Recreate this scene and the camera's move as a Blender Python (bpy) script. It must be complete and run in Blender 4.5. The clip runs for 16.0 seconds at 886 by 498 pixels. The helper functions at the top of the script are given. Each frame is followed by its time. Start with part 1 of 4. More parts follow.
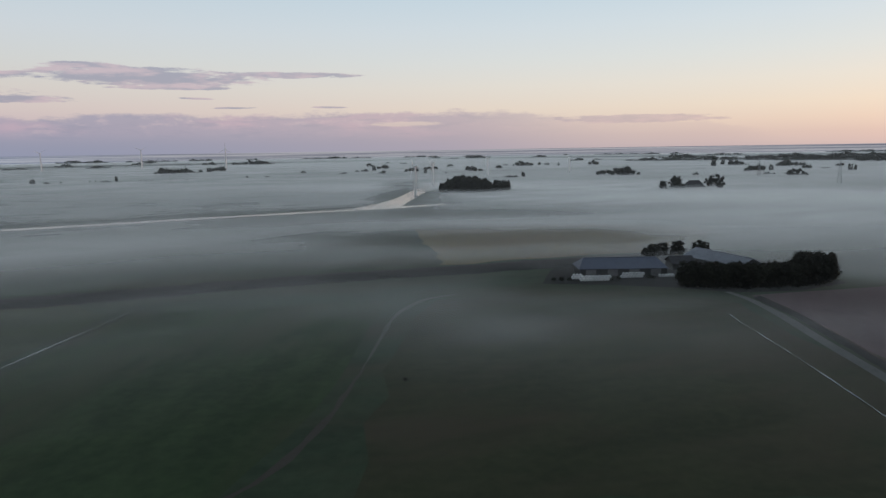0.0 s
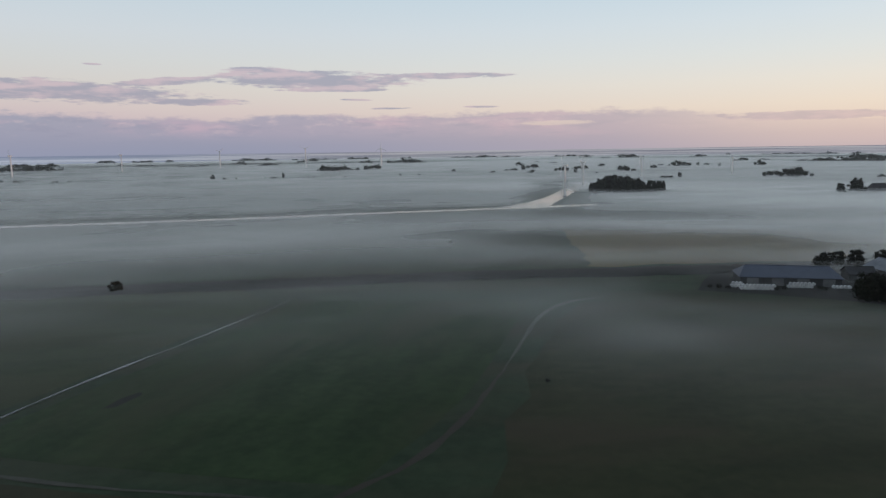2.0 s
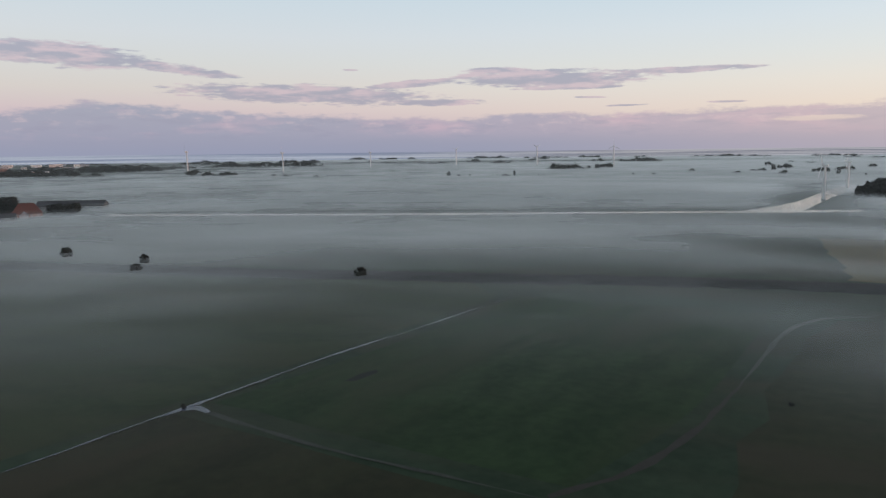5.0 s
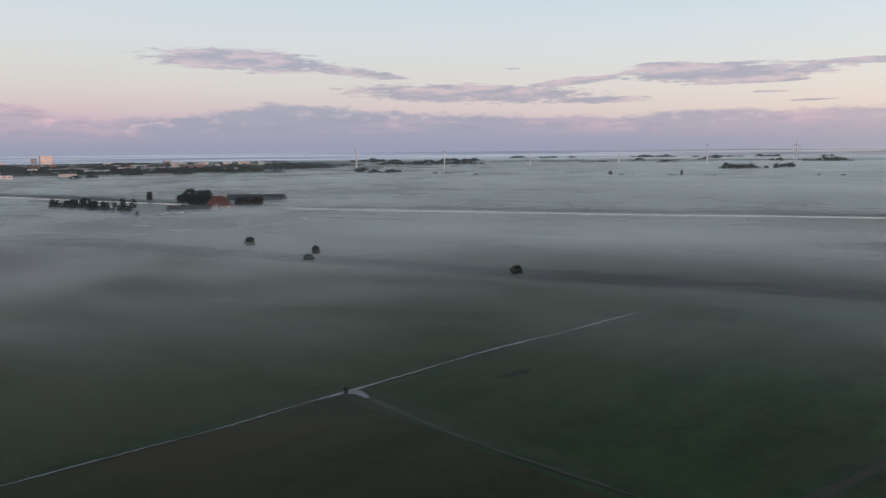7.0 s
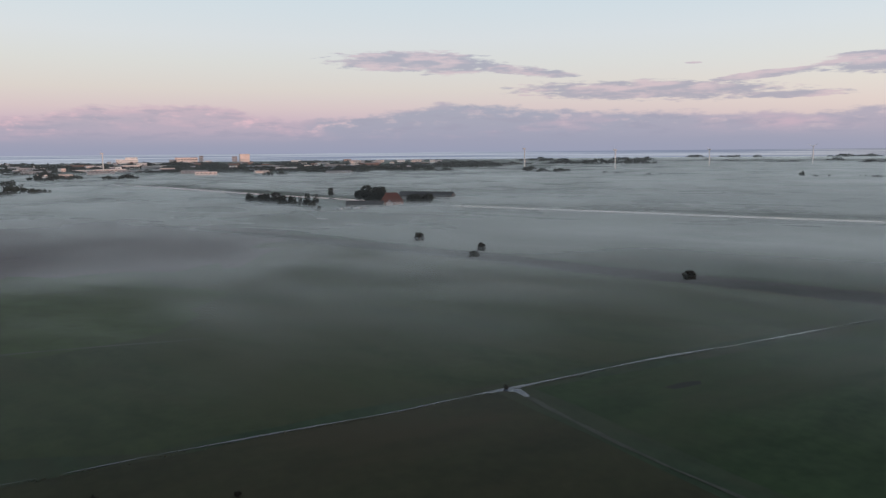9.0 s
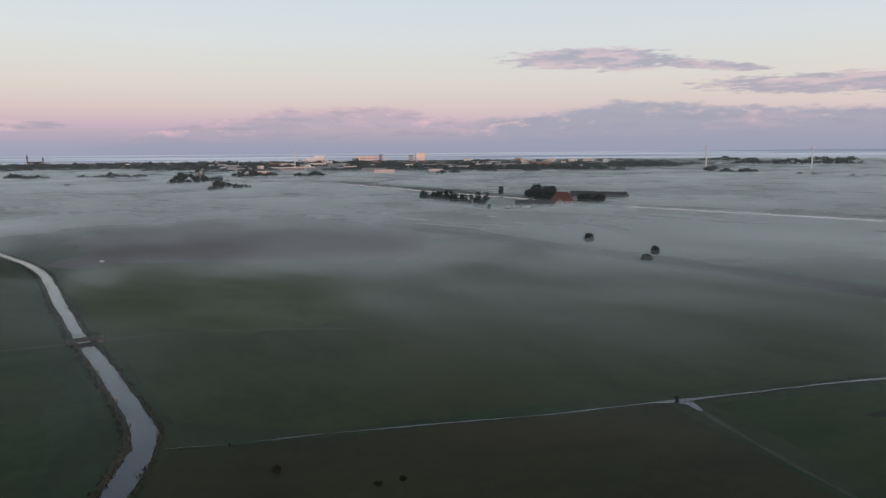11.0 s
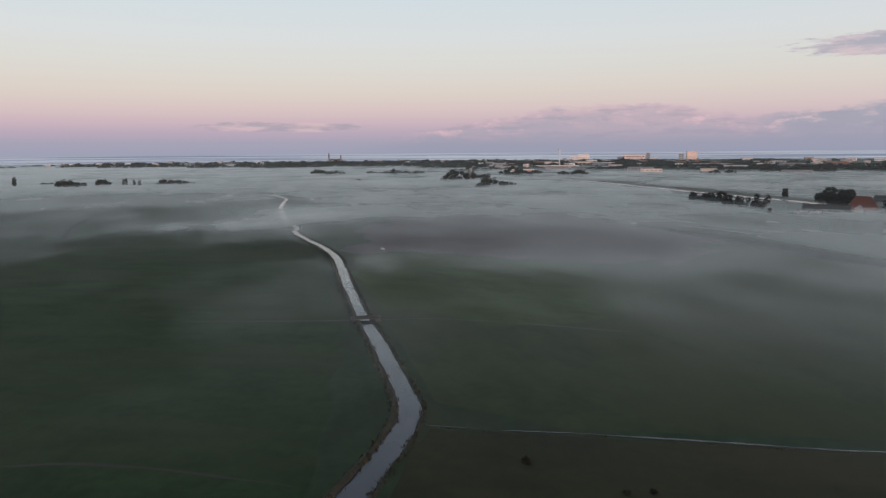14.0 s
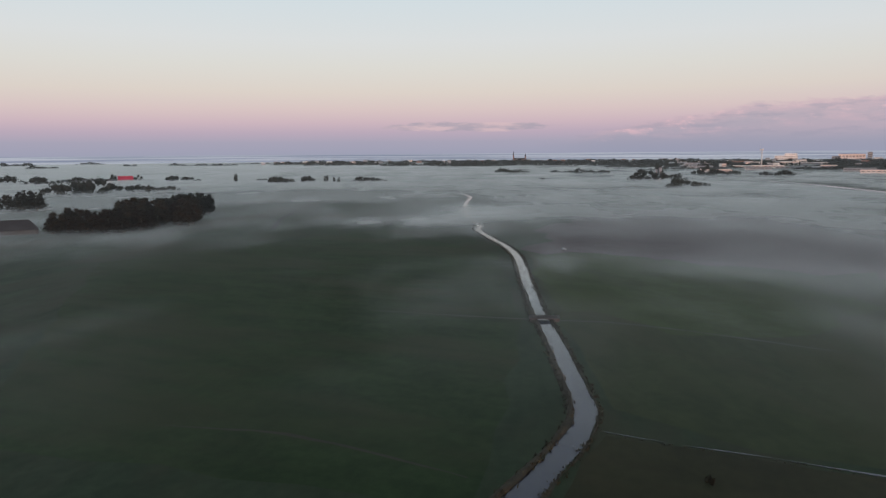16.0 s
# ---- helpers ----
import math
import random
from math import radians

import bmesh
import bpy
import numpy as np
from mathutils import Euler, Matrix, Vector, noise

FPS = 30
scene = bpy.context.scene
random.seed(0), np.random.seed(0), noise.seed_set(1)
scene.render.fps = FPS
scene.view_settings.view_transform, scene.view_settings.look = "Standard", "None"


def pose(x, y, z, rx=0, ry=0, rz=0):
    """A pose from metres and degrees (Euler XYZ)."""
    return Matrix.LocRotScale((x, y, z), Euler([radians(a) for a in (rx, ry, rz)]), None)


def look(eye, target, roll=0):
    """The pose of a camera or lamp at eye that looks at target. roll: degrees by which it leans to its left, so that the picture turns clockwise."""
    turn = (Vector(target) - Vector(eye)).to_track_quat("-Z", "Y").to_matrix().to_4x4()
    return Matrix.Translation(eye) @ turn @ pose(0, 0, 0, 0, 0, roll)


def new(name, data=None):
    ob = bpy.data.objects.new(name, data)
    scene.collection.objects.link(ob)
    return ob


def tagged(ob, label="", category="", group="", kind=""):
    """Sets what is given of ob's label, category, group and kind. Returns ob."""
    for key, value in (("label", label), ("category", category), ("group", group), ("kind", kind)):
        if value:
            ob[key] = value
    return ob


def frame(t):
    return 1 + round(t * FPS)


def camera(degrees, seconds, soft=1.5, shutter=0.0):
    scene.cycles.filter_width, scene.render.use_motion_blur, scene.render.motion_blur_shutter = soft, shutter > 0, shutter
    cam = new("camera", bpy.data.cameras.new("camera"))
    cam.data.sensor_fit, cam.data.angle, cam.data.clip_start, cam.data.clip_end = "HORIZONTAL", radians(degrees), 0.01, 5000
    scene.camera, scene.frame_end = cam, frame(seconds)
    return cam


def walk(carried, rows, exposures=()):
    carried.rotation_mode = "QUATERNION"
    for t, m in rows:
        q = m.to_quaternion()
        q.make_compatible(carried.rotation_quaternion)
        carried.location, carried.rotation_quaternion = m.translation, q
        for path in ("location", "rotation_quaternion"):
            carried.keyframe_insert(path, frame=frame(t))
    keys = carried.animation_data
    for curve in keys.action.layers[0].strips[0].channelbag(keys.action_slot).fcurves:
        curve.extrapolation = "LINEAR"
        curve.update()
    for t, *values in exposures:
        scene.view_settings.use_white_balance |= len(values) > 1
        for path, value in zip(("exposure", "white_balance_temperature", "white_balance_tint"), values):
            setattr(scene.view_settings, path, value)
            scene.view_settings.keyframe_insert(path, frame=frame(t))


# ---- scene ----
# ---- camera: a drone that hovers 50 m over the fields and turns to its left ----
cam = camera(65.74, 16.0, soft=1.4)
TURN = [(0, 0), (0.5, 2.80), (1, 5.77), (1.5, 8.98), (2, 12.32), (2.5, 15.69), (3, 19.04), (3.5, 22.05), (3.7, 23.25),
        (4.5, 28.2), (5.3, 33.1), (6, 37.49), (6.5, 40.98), (7, 44.44), (7.5, 47.86), (8, 51.27), (8.5, 54.76), (9, 58.30),
        (9.8, 63.95), (10.6, 69.6), (11.3, 74.53), (12, 79.56), (12.5, 83.23), (13, 86.86), (13.5, 90.44), (14, 94.07),
        (14.5, 97.78), (15, 101.52), (15.5, 105.35), (16, 109.25)]
EYE = 50.0


def heading(t, yaw):
    tilt = np.interp(t, [0, 3.5, 8, 16], [-8.22, -8.07, -8.05, -7.9])
    lean = np.interp(t, [0, 3.5, 8, 12, 16], [-0.88, -0.72, -0.55, -0.5, -0.45])
    return pose(0, 0, EYE, 90 + tilt, 0, yaw) @ pose(0, 0, 0, 0, 0, lean)


walk(cam, [(t, heading(t, yaw)) for t, yaw in TURN], [(0, -0.17, 6100, 10), (3.5, -0.08, 6110, 10), (7, -0.02, 6150, 10), (9.5, 0.0, 6200, 10), (12.5, -0.02, 6330, 11), (16, -0.03, 6330, 11)])

# ---- light: the minutes round sunrise, sun on the horizon ----
SUN_AZ, SUN_EL = -62.0, 1.3          # degrees to the left of +y, and above the horizon


def srgb(r, g, b):
    return tuple(((c / 255 + 0.055) / 1.055) ** 2.4 if c > 10 else c / 255 / 12.92 for c in (r, g, b)) + (1.0,)


class Nodes:
    """Short names for building a node tree."""

    def __init__(self, tree):
        self.tree = tree
        tree.nodes.clear()

    def node(self, kind, **sets):
        n = self.tree.nodes.new(kind)
        for k, v in sets.items():
            setattr(n, k, v)
        return n

    def put(self, socket, value):
        if hasattr(value, "links") or hasattr(value, "is_linked"):
            self.tree.links.new(value, socket)
        else:
            socket.default_value = value

    def math(self, op, a, b=0.0, c=None, clamp=False):
        n = self.node("ShaderNodeMath", operation=op, use_clamp=clamp)
        self.put(n.inputs[0], a)
        self.put(n.inputs[1], b)
        if c is not None:
            self.put(n.inputs[2], c)
        return n.outputs[0]

    def step(self, v, lo, hi, a=0.0, b=1.0, smooth=True):
        n = self.node("ShaderNodeMapRange", interpolation_type="SMOOTHSTEP" if smooth else "LINEAR")
        for i, x in enumerate((v, lo, hi, a, b)):
            self.put(n.inputs[i], x)
        return n.outputs[0]

    def ramp(self, v, stops):
        n = self.node("ShaderNodeValToRGB")
        e = n.color_ramp.elements
        while len(e) < len(stops):
            e.new(0.5)
        for i, (p, c) in enumerate(stops):
            e[i].position = p
            e[i].color = c if len(c) == 4 else (*c, 1)
        self.put(n.inputs[0], v)
        return n.outputs[0]

    def mix(self, f, a, b, blend="MIX"):
        n = self.node("ShaderNodeMix", data_type="RGBA", blend_type=blend)
        self.put(n.inputs[0], f)
        self.put(n.inputs[6], a)
        self.put(n.inputs[7], b)
        return n.outputs[2]

    def noise(self, vec, scale, detail=3.0, rough=0.55, dims="3D"):
        n = self.node("ShaderNodeTexNoise", noise_dimensions=dims)
        self.put(n.inputs["Vector"], vec)
        self.put(n.inputs["Scale"], scale)
        self.put(n.inputs["Detail"], detail)
        self.put(n.inputs["Roughness"], rough)
        return n.outputs["Fac"]

    def xyz(self, x, y, z=0.0):
        n = self.node("ShaderNodeCombineXYZ")
        for i, v in enumerate((x, y, z)):
            self.put(n.inputs[i], v)
        return n.outputs[0]

    def parts(self, vec):
        n = self.node("ShaderNodeSeparateXYZ")
        self.put(n.inputs[0], vec)
        return n.outputs


# sky: a Nishita dawn under a pale gradient, with the low cloud bank and the drifting cloud streaks
world = bpy.data.worlds.new("dawn_sky")
scene.world = world
world.use_nodes = True
W = Nodes(world.node_tree)
way = W.node("ShaderNodeTexCoord").outputs["Generated"]
dx, dy, dz = W.parts(way)
el = W.math("MULTIPLY", W.math("ARCSINE", dz), 57.2958)
az = W.math("MULTIPLY", W.math("ARCTAN2", W.math("MULTIPLY", dx, -1.0), dy), 57.2958)
flat = W.math("SQRT", W.math("ADD", W.math("MULTIPLY", dx, dx), W.math("MULTIPLY", dy, dy)))
sunward = W.math("DIVIDE", W.math("ADD", W.math("MULTIPLY", dx, -math.sin(radians(SUN_AZ))),
                                  W.math("MULTIPLY", dy, math.cos(radians(SUN_AZ)))), W.math("MAXIMUM", flat, 0.02))
height = W.math("DIVIDE", W.math("MAXIMUM", el, 0.0), 90.0)
height = W.math("POWER", height, 0.5)


def stops(rows):
    return [(math.sqrt(e / 90), srgb(*c)) for e, c in rows]


SKY_COOL = [(0, (156, 161, 180)), (1, (161, 163, 183)), (1.8, (178, 167, 187)), (2.6, (196, 177, 191)), (3.6, (207, 190, 194)),
            (5, (212, 203, 198)), (7, (213, 211, 207)), (9, (213, 215, 216)), (12, (206, 215, 219)), (30, (184, 193, 200)), (90, (164, 176, 186))]
SKY_WARM = [(0, (208, 190, 186)), (1, (219, 199, 190)), (2, (231, 211, 196)), (3.2, (237, 221, 204)), (5, (235, 226, 214)),
            (7, (227, 227, 222)), (9.5, (218, 225, 227)), (12.5, (204, 219, 226)), (30, (184, 195, 203)), (90, (164, 176, 186))]
clear = W.mix(W.step(sunward, -0.85, 0.9), W.ramp(height, stops(SKY_COOL)), W.ramp(height, stops(SKY_WARM)))

wisp = W.noise(W.xyz(W.math("MULTIPLY", az, 0.16), W.math("MULTIPLY", el, 0.9)), 1.0, 5.0, 0.6)
puff = W.noise(W.xyz(W.math("MULTIPLY", az, 0.45), W.math("MULTIPLY", el, 1.3), 4.0), 1.0, 5.0, 0.62)
fine = W.noise(W.xyz(W.math("MULTIPLY", az, 0.7), W.math("MULTIPLY", el, 4.6), 9.0), 1.0, 5.0, 0.6)

# the bank: its top over the turn, in degrees
BANK = [(-30, 0), (-26, 0.8), (-21, 2.1), (-12, 2.4), (-5, 3.1), (9, 3.1), (17, 2.9), (25, 3.1), (29, 2.7), (44, 3.1), (50, 3.4), (58, 4.1),
        (63, 3.1), (70, 2.6), (73, 3.0), (76.5, 3.8), (85, 3.6), (89, 2.8), (94, 2.3), (99, 1.2), (105, 0)]
top = W.ramp(W.math("DIVIDE", W.math("ADD", az, 40.0), 160.0), [((a + 40) / 160, (t / 6, t / 6, t / 6)) for a, t in BANK])
top = W.math("MULTIPLY", top, 6.0)
rise = W.math("ADD", W.math("MULTIPLY", W.math("SUBTRACT", puff, 0.48), 1.5), W.math("MULTIPLY", W.math("SUBTRACT", fine, 0.5), 0.45))
over = W.math("SUBTRACT", W.math("ADD", top, rise), el)
bank = W.math("MULTIPLY", W.math("MULTIPLY", W.step(over, -0.12, 0.4), W.step(top, 0.3, 2.2)), W.step(az, -17.0, 1.0, 0.3, 1.0))
# the streaks: middle, half width and half height in degrees, slant
STREAKS = [(22.5, 5.75, 8.5, 0.8, 0.0), (12.0, 6.05, 5.5, 0.26, 0.0), (26.5, 6.45, 3.0, 0.32, 0.0), (21.0, 5.0, 5.0, 0.18, 0.0), (42.0, 4.65, 11.5, 0.85, 0.03),
           (32.5, 4.0, 5.0, 0.32, 0.0), (33.5, 5.5, 4.5, 0.3, -0.08), (60.0, 7.2, 8.2, 0.9, 0.03), (52.5, 6.55, 6.0, 0.42, 0.12), (107.3, 2.2, 7.5, 0.42, 0.0),
           (38.7, 6.6, 0.8, 0.09, 0.02), (-15.5, 2.25, 7.5, 0.34, 0.01), (19.0, 4.2, 1.6, 0.09, 0.02), (16.5, 3.5, 1.8, 0.09, -0.01), (9.0, 3.55, 1.6, 0.08, 0.01)]
streak = -3.0
for a0, e0, ra, re, slant in STREAKS:
    a = W.math("SUBTRACT", az, a0)
    e = W.math("SUBTRACT", W.math("SUBTRACT", el, e0), W.math("MULTIPLY", a, slant))
    a, e = W.math("DIVIDE", a, ra), W.math("DIVIDE", e, re)
    inside = W.math("SUBTRACT", 1.0, W.math("ADD", W.math("MULTIPLY", a, a), W.math("MULTIPLY", e, e)))
    streak = W.math("MAXIMUM", streak, inside)
ragged = W.math("ADD", W.math("MULTIPLY", W.math("SUBTRACT", wisp, 0.48), 2.0), W.math("MULTIPLY", W.math("SUBTRACT", fine, 0.5), 2.3))
streak = W.step(W.math("ADD", streak, ragged), 0.0, 0.6)
soft_puff = W.noise(W.xyz(W.math("MULTIPLY", az, 0.11), W.math("MULTIPLY", el, 0.55), 14.0), 1.0, 3.0, 0.5)
blush = W.step(W.math("ADD", soft_puff, W.math("MULTIPLY", puff, 0.4)), 0.66, 0.98)
lit_edge = W.math("MULTIPLY", W.step(over, 1.1, 0.1), W.step(az, 66.0, 76.0))
blush = W.math("MAXIMUM", blush, W.math("MULTIPLY", lit_edge, 0.9))
MASS = [(-40, 0.55), (10, 0.5), (30, 0.42), (46, 0.22), (54, 0.10), (66, 0.12), (72, 0.5), (80, 0.55), (86, 0.4), (100, 0.35)]
pink = W.ramp(W.math("DIVIDE", W.math("ADD", az, 40.0), 160.0), [((a + 40) / 160, (v, v, v)) for a, v in MASS])
pink = W.math("ADD", pink, W.math("MULTIPLY", W.math("SUBTRACT", blush, 0.4), 0.55), clamp=True)
# sunlit heads of the puffs along the ragged upper edge and inside the mass
heads = W.noise(W.xyz(W.math("MULTIPLY", az, 0.55), W.math("MULTIPLY", el, 1.5), 21.0), 1.0, 4.0, 0.6)
rim = W.math("MULTIPLY", W.step(heads, 0.52, 0.70), W.step(over, 2.2, 0.1))
bank_col = W.mix(pink, srgb(155, 160, 180), srgb(206, 178, 191))
bank_col = W.mix(W.math("MULTIPLY", rim, W.step(az, 60.0, 74.0, 0.5, 0.85)), bank_col, W.mix(W.step(az, 62.0, 74.0), srgb(219, 197, 200), srgb(224, 188, 198)))
folds = W.noise(W.xyz(W.math("MULTIPLY", az, 0.3), W.math("MULTIPLY", el, 1.7), 33.0), 1.0, 5.0, 0.58)
bank_col = W.mix(W.math("MULTIPLY", W.step(folds, 0.48, 0.66), 0.5), bank_col, srgb(148, 152, 174))
bank_col = W.mix(W.step(el, 2.0, 0.5), bank_col, srgb(153, 158, 178))
bank_col = W.mix(W.math("MULTIPLY", W.step(sunward, -0.1, 0.8), 0.55), bank_col, srgb(206, 186, 186))
streak_col = W.mix(W.step(W.math("ADD", W.math("MULTIPLY", folds, 0.6), W.math("MULTIPLY", wisp, 0.4)), 0.44, 0.60), srgb(158, 157, 176), srgb(204, 183, 192))
streak_col = W.mix(W.math("MULTIPLY", W.step(sunward, 0.2, 0.8), 0.6), streak_col, srgb(214, 192, 188))
ga, ge = W.math("DIVIDE", W.math("SUBTRACT", az, 3.0), 3.6), W.math("DIVIDE", W.math("SUBTRACT", el, 2.15), 0.24)
gap = W.math("SUBTRACT", 1.0, W.math("ADD", W.math("MULTIPLY", ga, ga), W.math("MULTIPLY", ge, ge)))
gap = W.step(W.math("ADD", gap, W.math("MULTIPLY", W.math("SUBTRACT", fine, 0.5), 2.0)), 0.0, 0.8)
sky_col = W.mix(W.math("MULTIPLY", bank, W.math("SUBTRACT", 0.94, W.math("MULTIPLY", gap, 0.7))), clear, bank_col)
sky_col = W.mix(W.math("MULTIPLY", streak, 0.85), sky_col, streak_col)
nishita = W.node("ShaderNodeTexSky", sky_type="NISHITA", sun_disc=False, sun_elevation=radians(SUN_EL),
                sun_rotation=radians(-SUN_AZ), altitude=50.0)
dawn = W.node("ShaderNodeBackground")
W.put(dawn.inputs[0], nishita.outputs[0])
dawn.inputs[1].default_value = 0.05
glow = W.node("ShaderNodeBackground")
W.put(glow.inputs[0], sky_col)
glow.inputs[1].default_value = 0.97
both = W.node("ShaderNodeAddShader")
W.tree.links.new(dawn.outputs[0], both.inputs[0])
W.tree.links.new(glow.outputs[0], both.inputs[1])
W.tree.links.new(both.outputs[0], W.node("ShaderNodeOutputWorld").inputs[0])

sun_data = bpy.data.lights.new("sun", "SUN")
sun_data.energy, sun_data.angle, sun_data.color = 1.8, radians(0.6), (1.0, 0.50, 0.34)
sun = new("sun", sun_data)
s_az, s_el = radians(SUN_AZ), radians(SUN_EL)
to_sun = Vector((-math.sin(s_az) * math.cos(s_el), math.cos(s_az) * math.cos(s_el), math.sin(s_el)))
sun.matrix_world = look(to_sun * 100, (0, 0, 0))

# ---- materials ----


def material(name):
    m = bpy.data.materials.new(name)
    m.use_nodes = True
    return m, Nodes(m.node_tree)


def surface(name, dark, light, scale=1.0, rough=0.85, bump=0.3, spread=0.0, grit=8.0, metal=0.0, spec=0.3):
    """A plain surface with two scales of colour change and a fine relief; spread: change from thing to thing."""
    m, N = material(name)
    pos = N.node("ShaderNodeNewGeometry").outputs["Position"]
    big = N.noise(pos, scale * 0.12, 4.0)
    small = N.noise(pos, scale, 5.0, 0.65)
    f = N.math("ADD", N.math("MULTIPLY", N.step(big, 0.3, 0.7), 0.55), N.math("MULTIPLY", N.step(small, 0.3, 0.7), 0.45))
    col = N.mix(f, (*dark, 1), (*light, 1))
    if spread:
        rnd = N.node("ShaderNodeObjectInfo").outputs["Random"]
        hsv = N.node("ShaderNodeHueSaturation")
        N.put(hsv.inputs["Value"], N.step(rnd, 0, 1, 1 - spread, 1 + spread, smooth=False))
        N.put(hsv.inputs["Hue"], N.step(rnd, 0, 1, 0.5 - spread * 0.05, 0.5 + spread * 0.05, smooth=False))
        N.put(hsv.inputs["Color"], col)
        col = hsv.outputs[0]
    b = N.node("ShaderNodeBsdfPrincipled")
    N.put(b.inputs["Base Color"], col)
    b.inputs["Roughness"].default_value = rough
    b.inputs["Metallic"].default_value = metal
    b.inputs["Specular IOR Level"].default_value = spec
    if bump:
        bp = N.node("ShaderNodeBump")
        bp.inputs["Strength"].default_value = bump
        bp.inputs["Distance"].default_value = 0.05
        N.put(bp.inputs["Height"], N.noise(pos, scale * grit, 3.0))
        N.put(b.inputs["Normal"], bp.outputs[0])
    N.put(N.node("ShaderNodeOutputMaterial").inputs[0], b.outputs[0])
    return m


def field_material(name, dark, light, dry, row_angle=0.0, row_gap=0.0, row_depth=0.0):
    """Grass or soil of a field: mottled at 40 m, 6 m and 2 m, with the lines of the machines along one way."""
    m, N = material(name)
    pos = N.node("ShaderNodeNewGeometry").outputs["Position"]
    x, y, z = N.parts(pos)
    c, s = math.cos(row_angle), math.sin(row_angle)
    along = N.math("ADD", N.math("MULTIPLY", x, c), N.math("MULTIPLY", y, s))
    across = N.math("SUBTRACT", N.math("MULTIPLY", y, c), N.math("MULTIPLY", x, s))
    big = N.noise(N.xyz(N.math("MULTIPLY", along, 0.4), across), 0.025, 4.0, 0.6)
    mid = N.noise(N.xyz(N.math("MULTIPLY", along, 0.5), across, 3.0), 0.12, 2.5, 0.6)
    small = N.noise(pos, 0.4, 2.0, 0.6)
    f = N.math("ADD", N.math("MULTIPLY", N.step(mid, 0.3, 0.7), 0.6), N.math("MULTIPLY", N.step(small, 0.3, 0.7), 0.4))
    col = N.mix(f, (*dark, 1), (*light, 1))
    col = N.mix(N.math("MULTIPLY", N.step(big, 0.42, 0.66), 0.9), col, (*dry, 1))
    if row_gap:
        wob = N.math("ADD", across, N.math("MULTIPLY", mid, 1.2))
        wave = N.math("SINE", N.math("MULTIPLY", wob, 6.2832 / row_gap))
        col = N.mix(N.math("MULTIPLY", N.step(wave, 0.5, 1.0), row_depth), col, (*[d * 0.55 for d in dark], 1))
    b = N.node("ShaderNodeBsdfPrincipled")
    N.put(b.inputs["Base Color"], col)
    b.inputs["Roughness"].default_value = 0.95
    b.inputs["Specular IOR Level"].default_value = 0.12
    N.put(N.node("ShaderNodeOutputMaterial").inputs[0], b.outputs[0])
    return m


GRASS = field_material("meadow_grass", (0.0140, 0.0245, 0.0130), (0.0265, 0.0425, 0.0225), (0.0320, 0.0330, 0.0195), 0.15, 13.0, 0.08)
LUSH = field_material("lush_grass", (0.0115, 0.0230, 0.0085), (0.0235, 0.0420, 0.0160), (0.0285, 0.0340, 0.0165), 1.5, 12.0, 0.08)
SPRING_GRASS = field_material("fresh_grass", (0.0240, 0.0370, 0.0120), (0.0390, 0.0560, 0.0190), (0.0360, 0.0450, 0.0180), 0.9)
PALE_GRASS = field_material("short_grass", (0.0200, 0.0285, 0.0125), (0.0320, 0.0430, 0.0190), (0.0380, 0.0400, 0.0200), 0.4)
OLIVE = field_material("rough_pasture", (0.0180, 0.0185, 0.0100), (0.0285, 0.0305, 0.0150), (0.0350, 0.0290, 0.0165), 1.4)
FARM_MEADOW = field_material("grazed_meadow", (0.0165, 0.0205, 0.0100), (0.0290, 0.0340, 0.0165), (0.0360, 0.0310, 0.0190), 0.3)
STUBBLE = field_material("stubble", (0.0800, 0.0580, 0.0300), (0.1150, 0.0860, 0.0440), (0.0900, 0.0780, 0.0360), 0.1)
SOIL = field_material("ploughed_soil", (0.0460, 0.0330, 0.0360), (0.0780, 0.0580, 0.0610), (0.0640, 0.0490, 0.0500), 1.2)
DIKE = field_material("rough_verge", (0.0080, 0.0085, 0.0085), (0.0160, 0.0160, 0.0150), (0.0190, 0.0170, 0.0160), 0.5)
BANK_EARTH = surface("bank_earth", (0.016, 0.017, 0.012), (0.040, 0.034, 0.022), 1.4, 0.95)
ASPHALT = surface("asphalt", (0.040, 0.040, 0.040), (0.065, 0.064, 0.062), 0.6, 0.9)
MUD = surface("muddy_track", (0.020, 0.018, 0.013), (0.032, 0.028, 0.022), 0.5, 0.95)
GRAVEL = surface("worn_track", (0.020, 0.023, 0.016), (0.052, 0.051, 0.044), 0.8, 0.95)
REED = surface("reeds", (0.05, 0.044, 0.027), (0.10, 0.082, 0.048), 2.0, 0.9, spread=0.3)
LEAF = surface("leaves", (0.0090, 0.0098, 0.0075), (0.0195, 0.0205, 0.0145), 1.2, 0.8, 0.0, spread=0.3, spec=0.04)
LEAF_BROWN = surface("autumn_leaves", (0.009, 0.008, 0.0055), (0.020, 0.016, 0.010), 1.2, 0.85, 0.0, spread=0.3, spec=0.04)
BARK = surface("bark", (0.03, 0.026, 0.02), (0.08, 0.068, 0.055), 3.0, 0.95)
BLUE_ROOF = surface("blue_grey_sheet_roof", (0.032, 0.040, 0.064), (0.056, 0.068, 0.10), 0.3, 0.6, 0.1, spec=0.5)
PALE_ROOF = surface("fibre_cement_roof", (0.095, 0.105, 0.125), (0.16, 0.172, 0.195), 0.4, 0.7)
DARK_ROOF = surface("dark_roof", (0.018, 0.018, 0.021), (0.038, 0.038, 0.042), 0.5, 0.8)
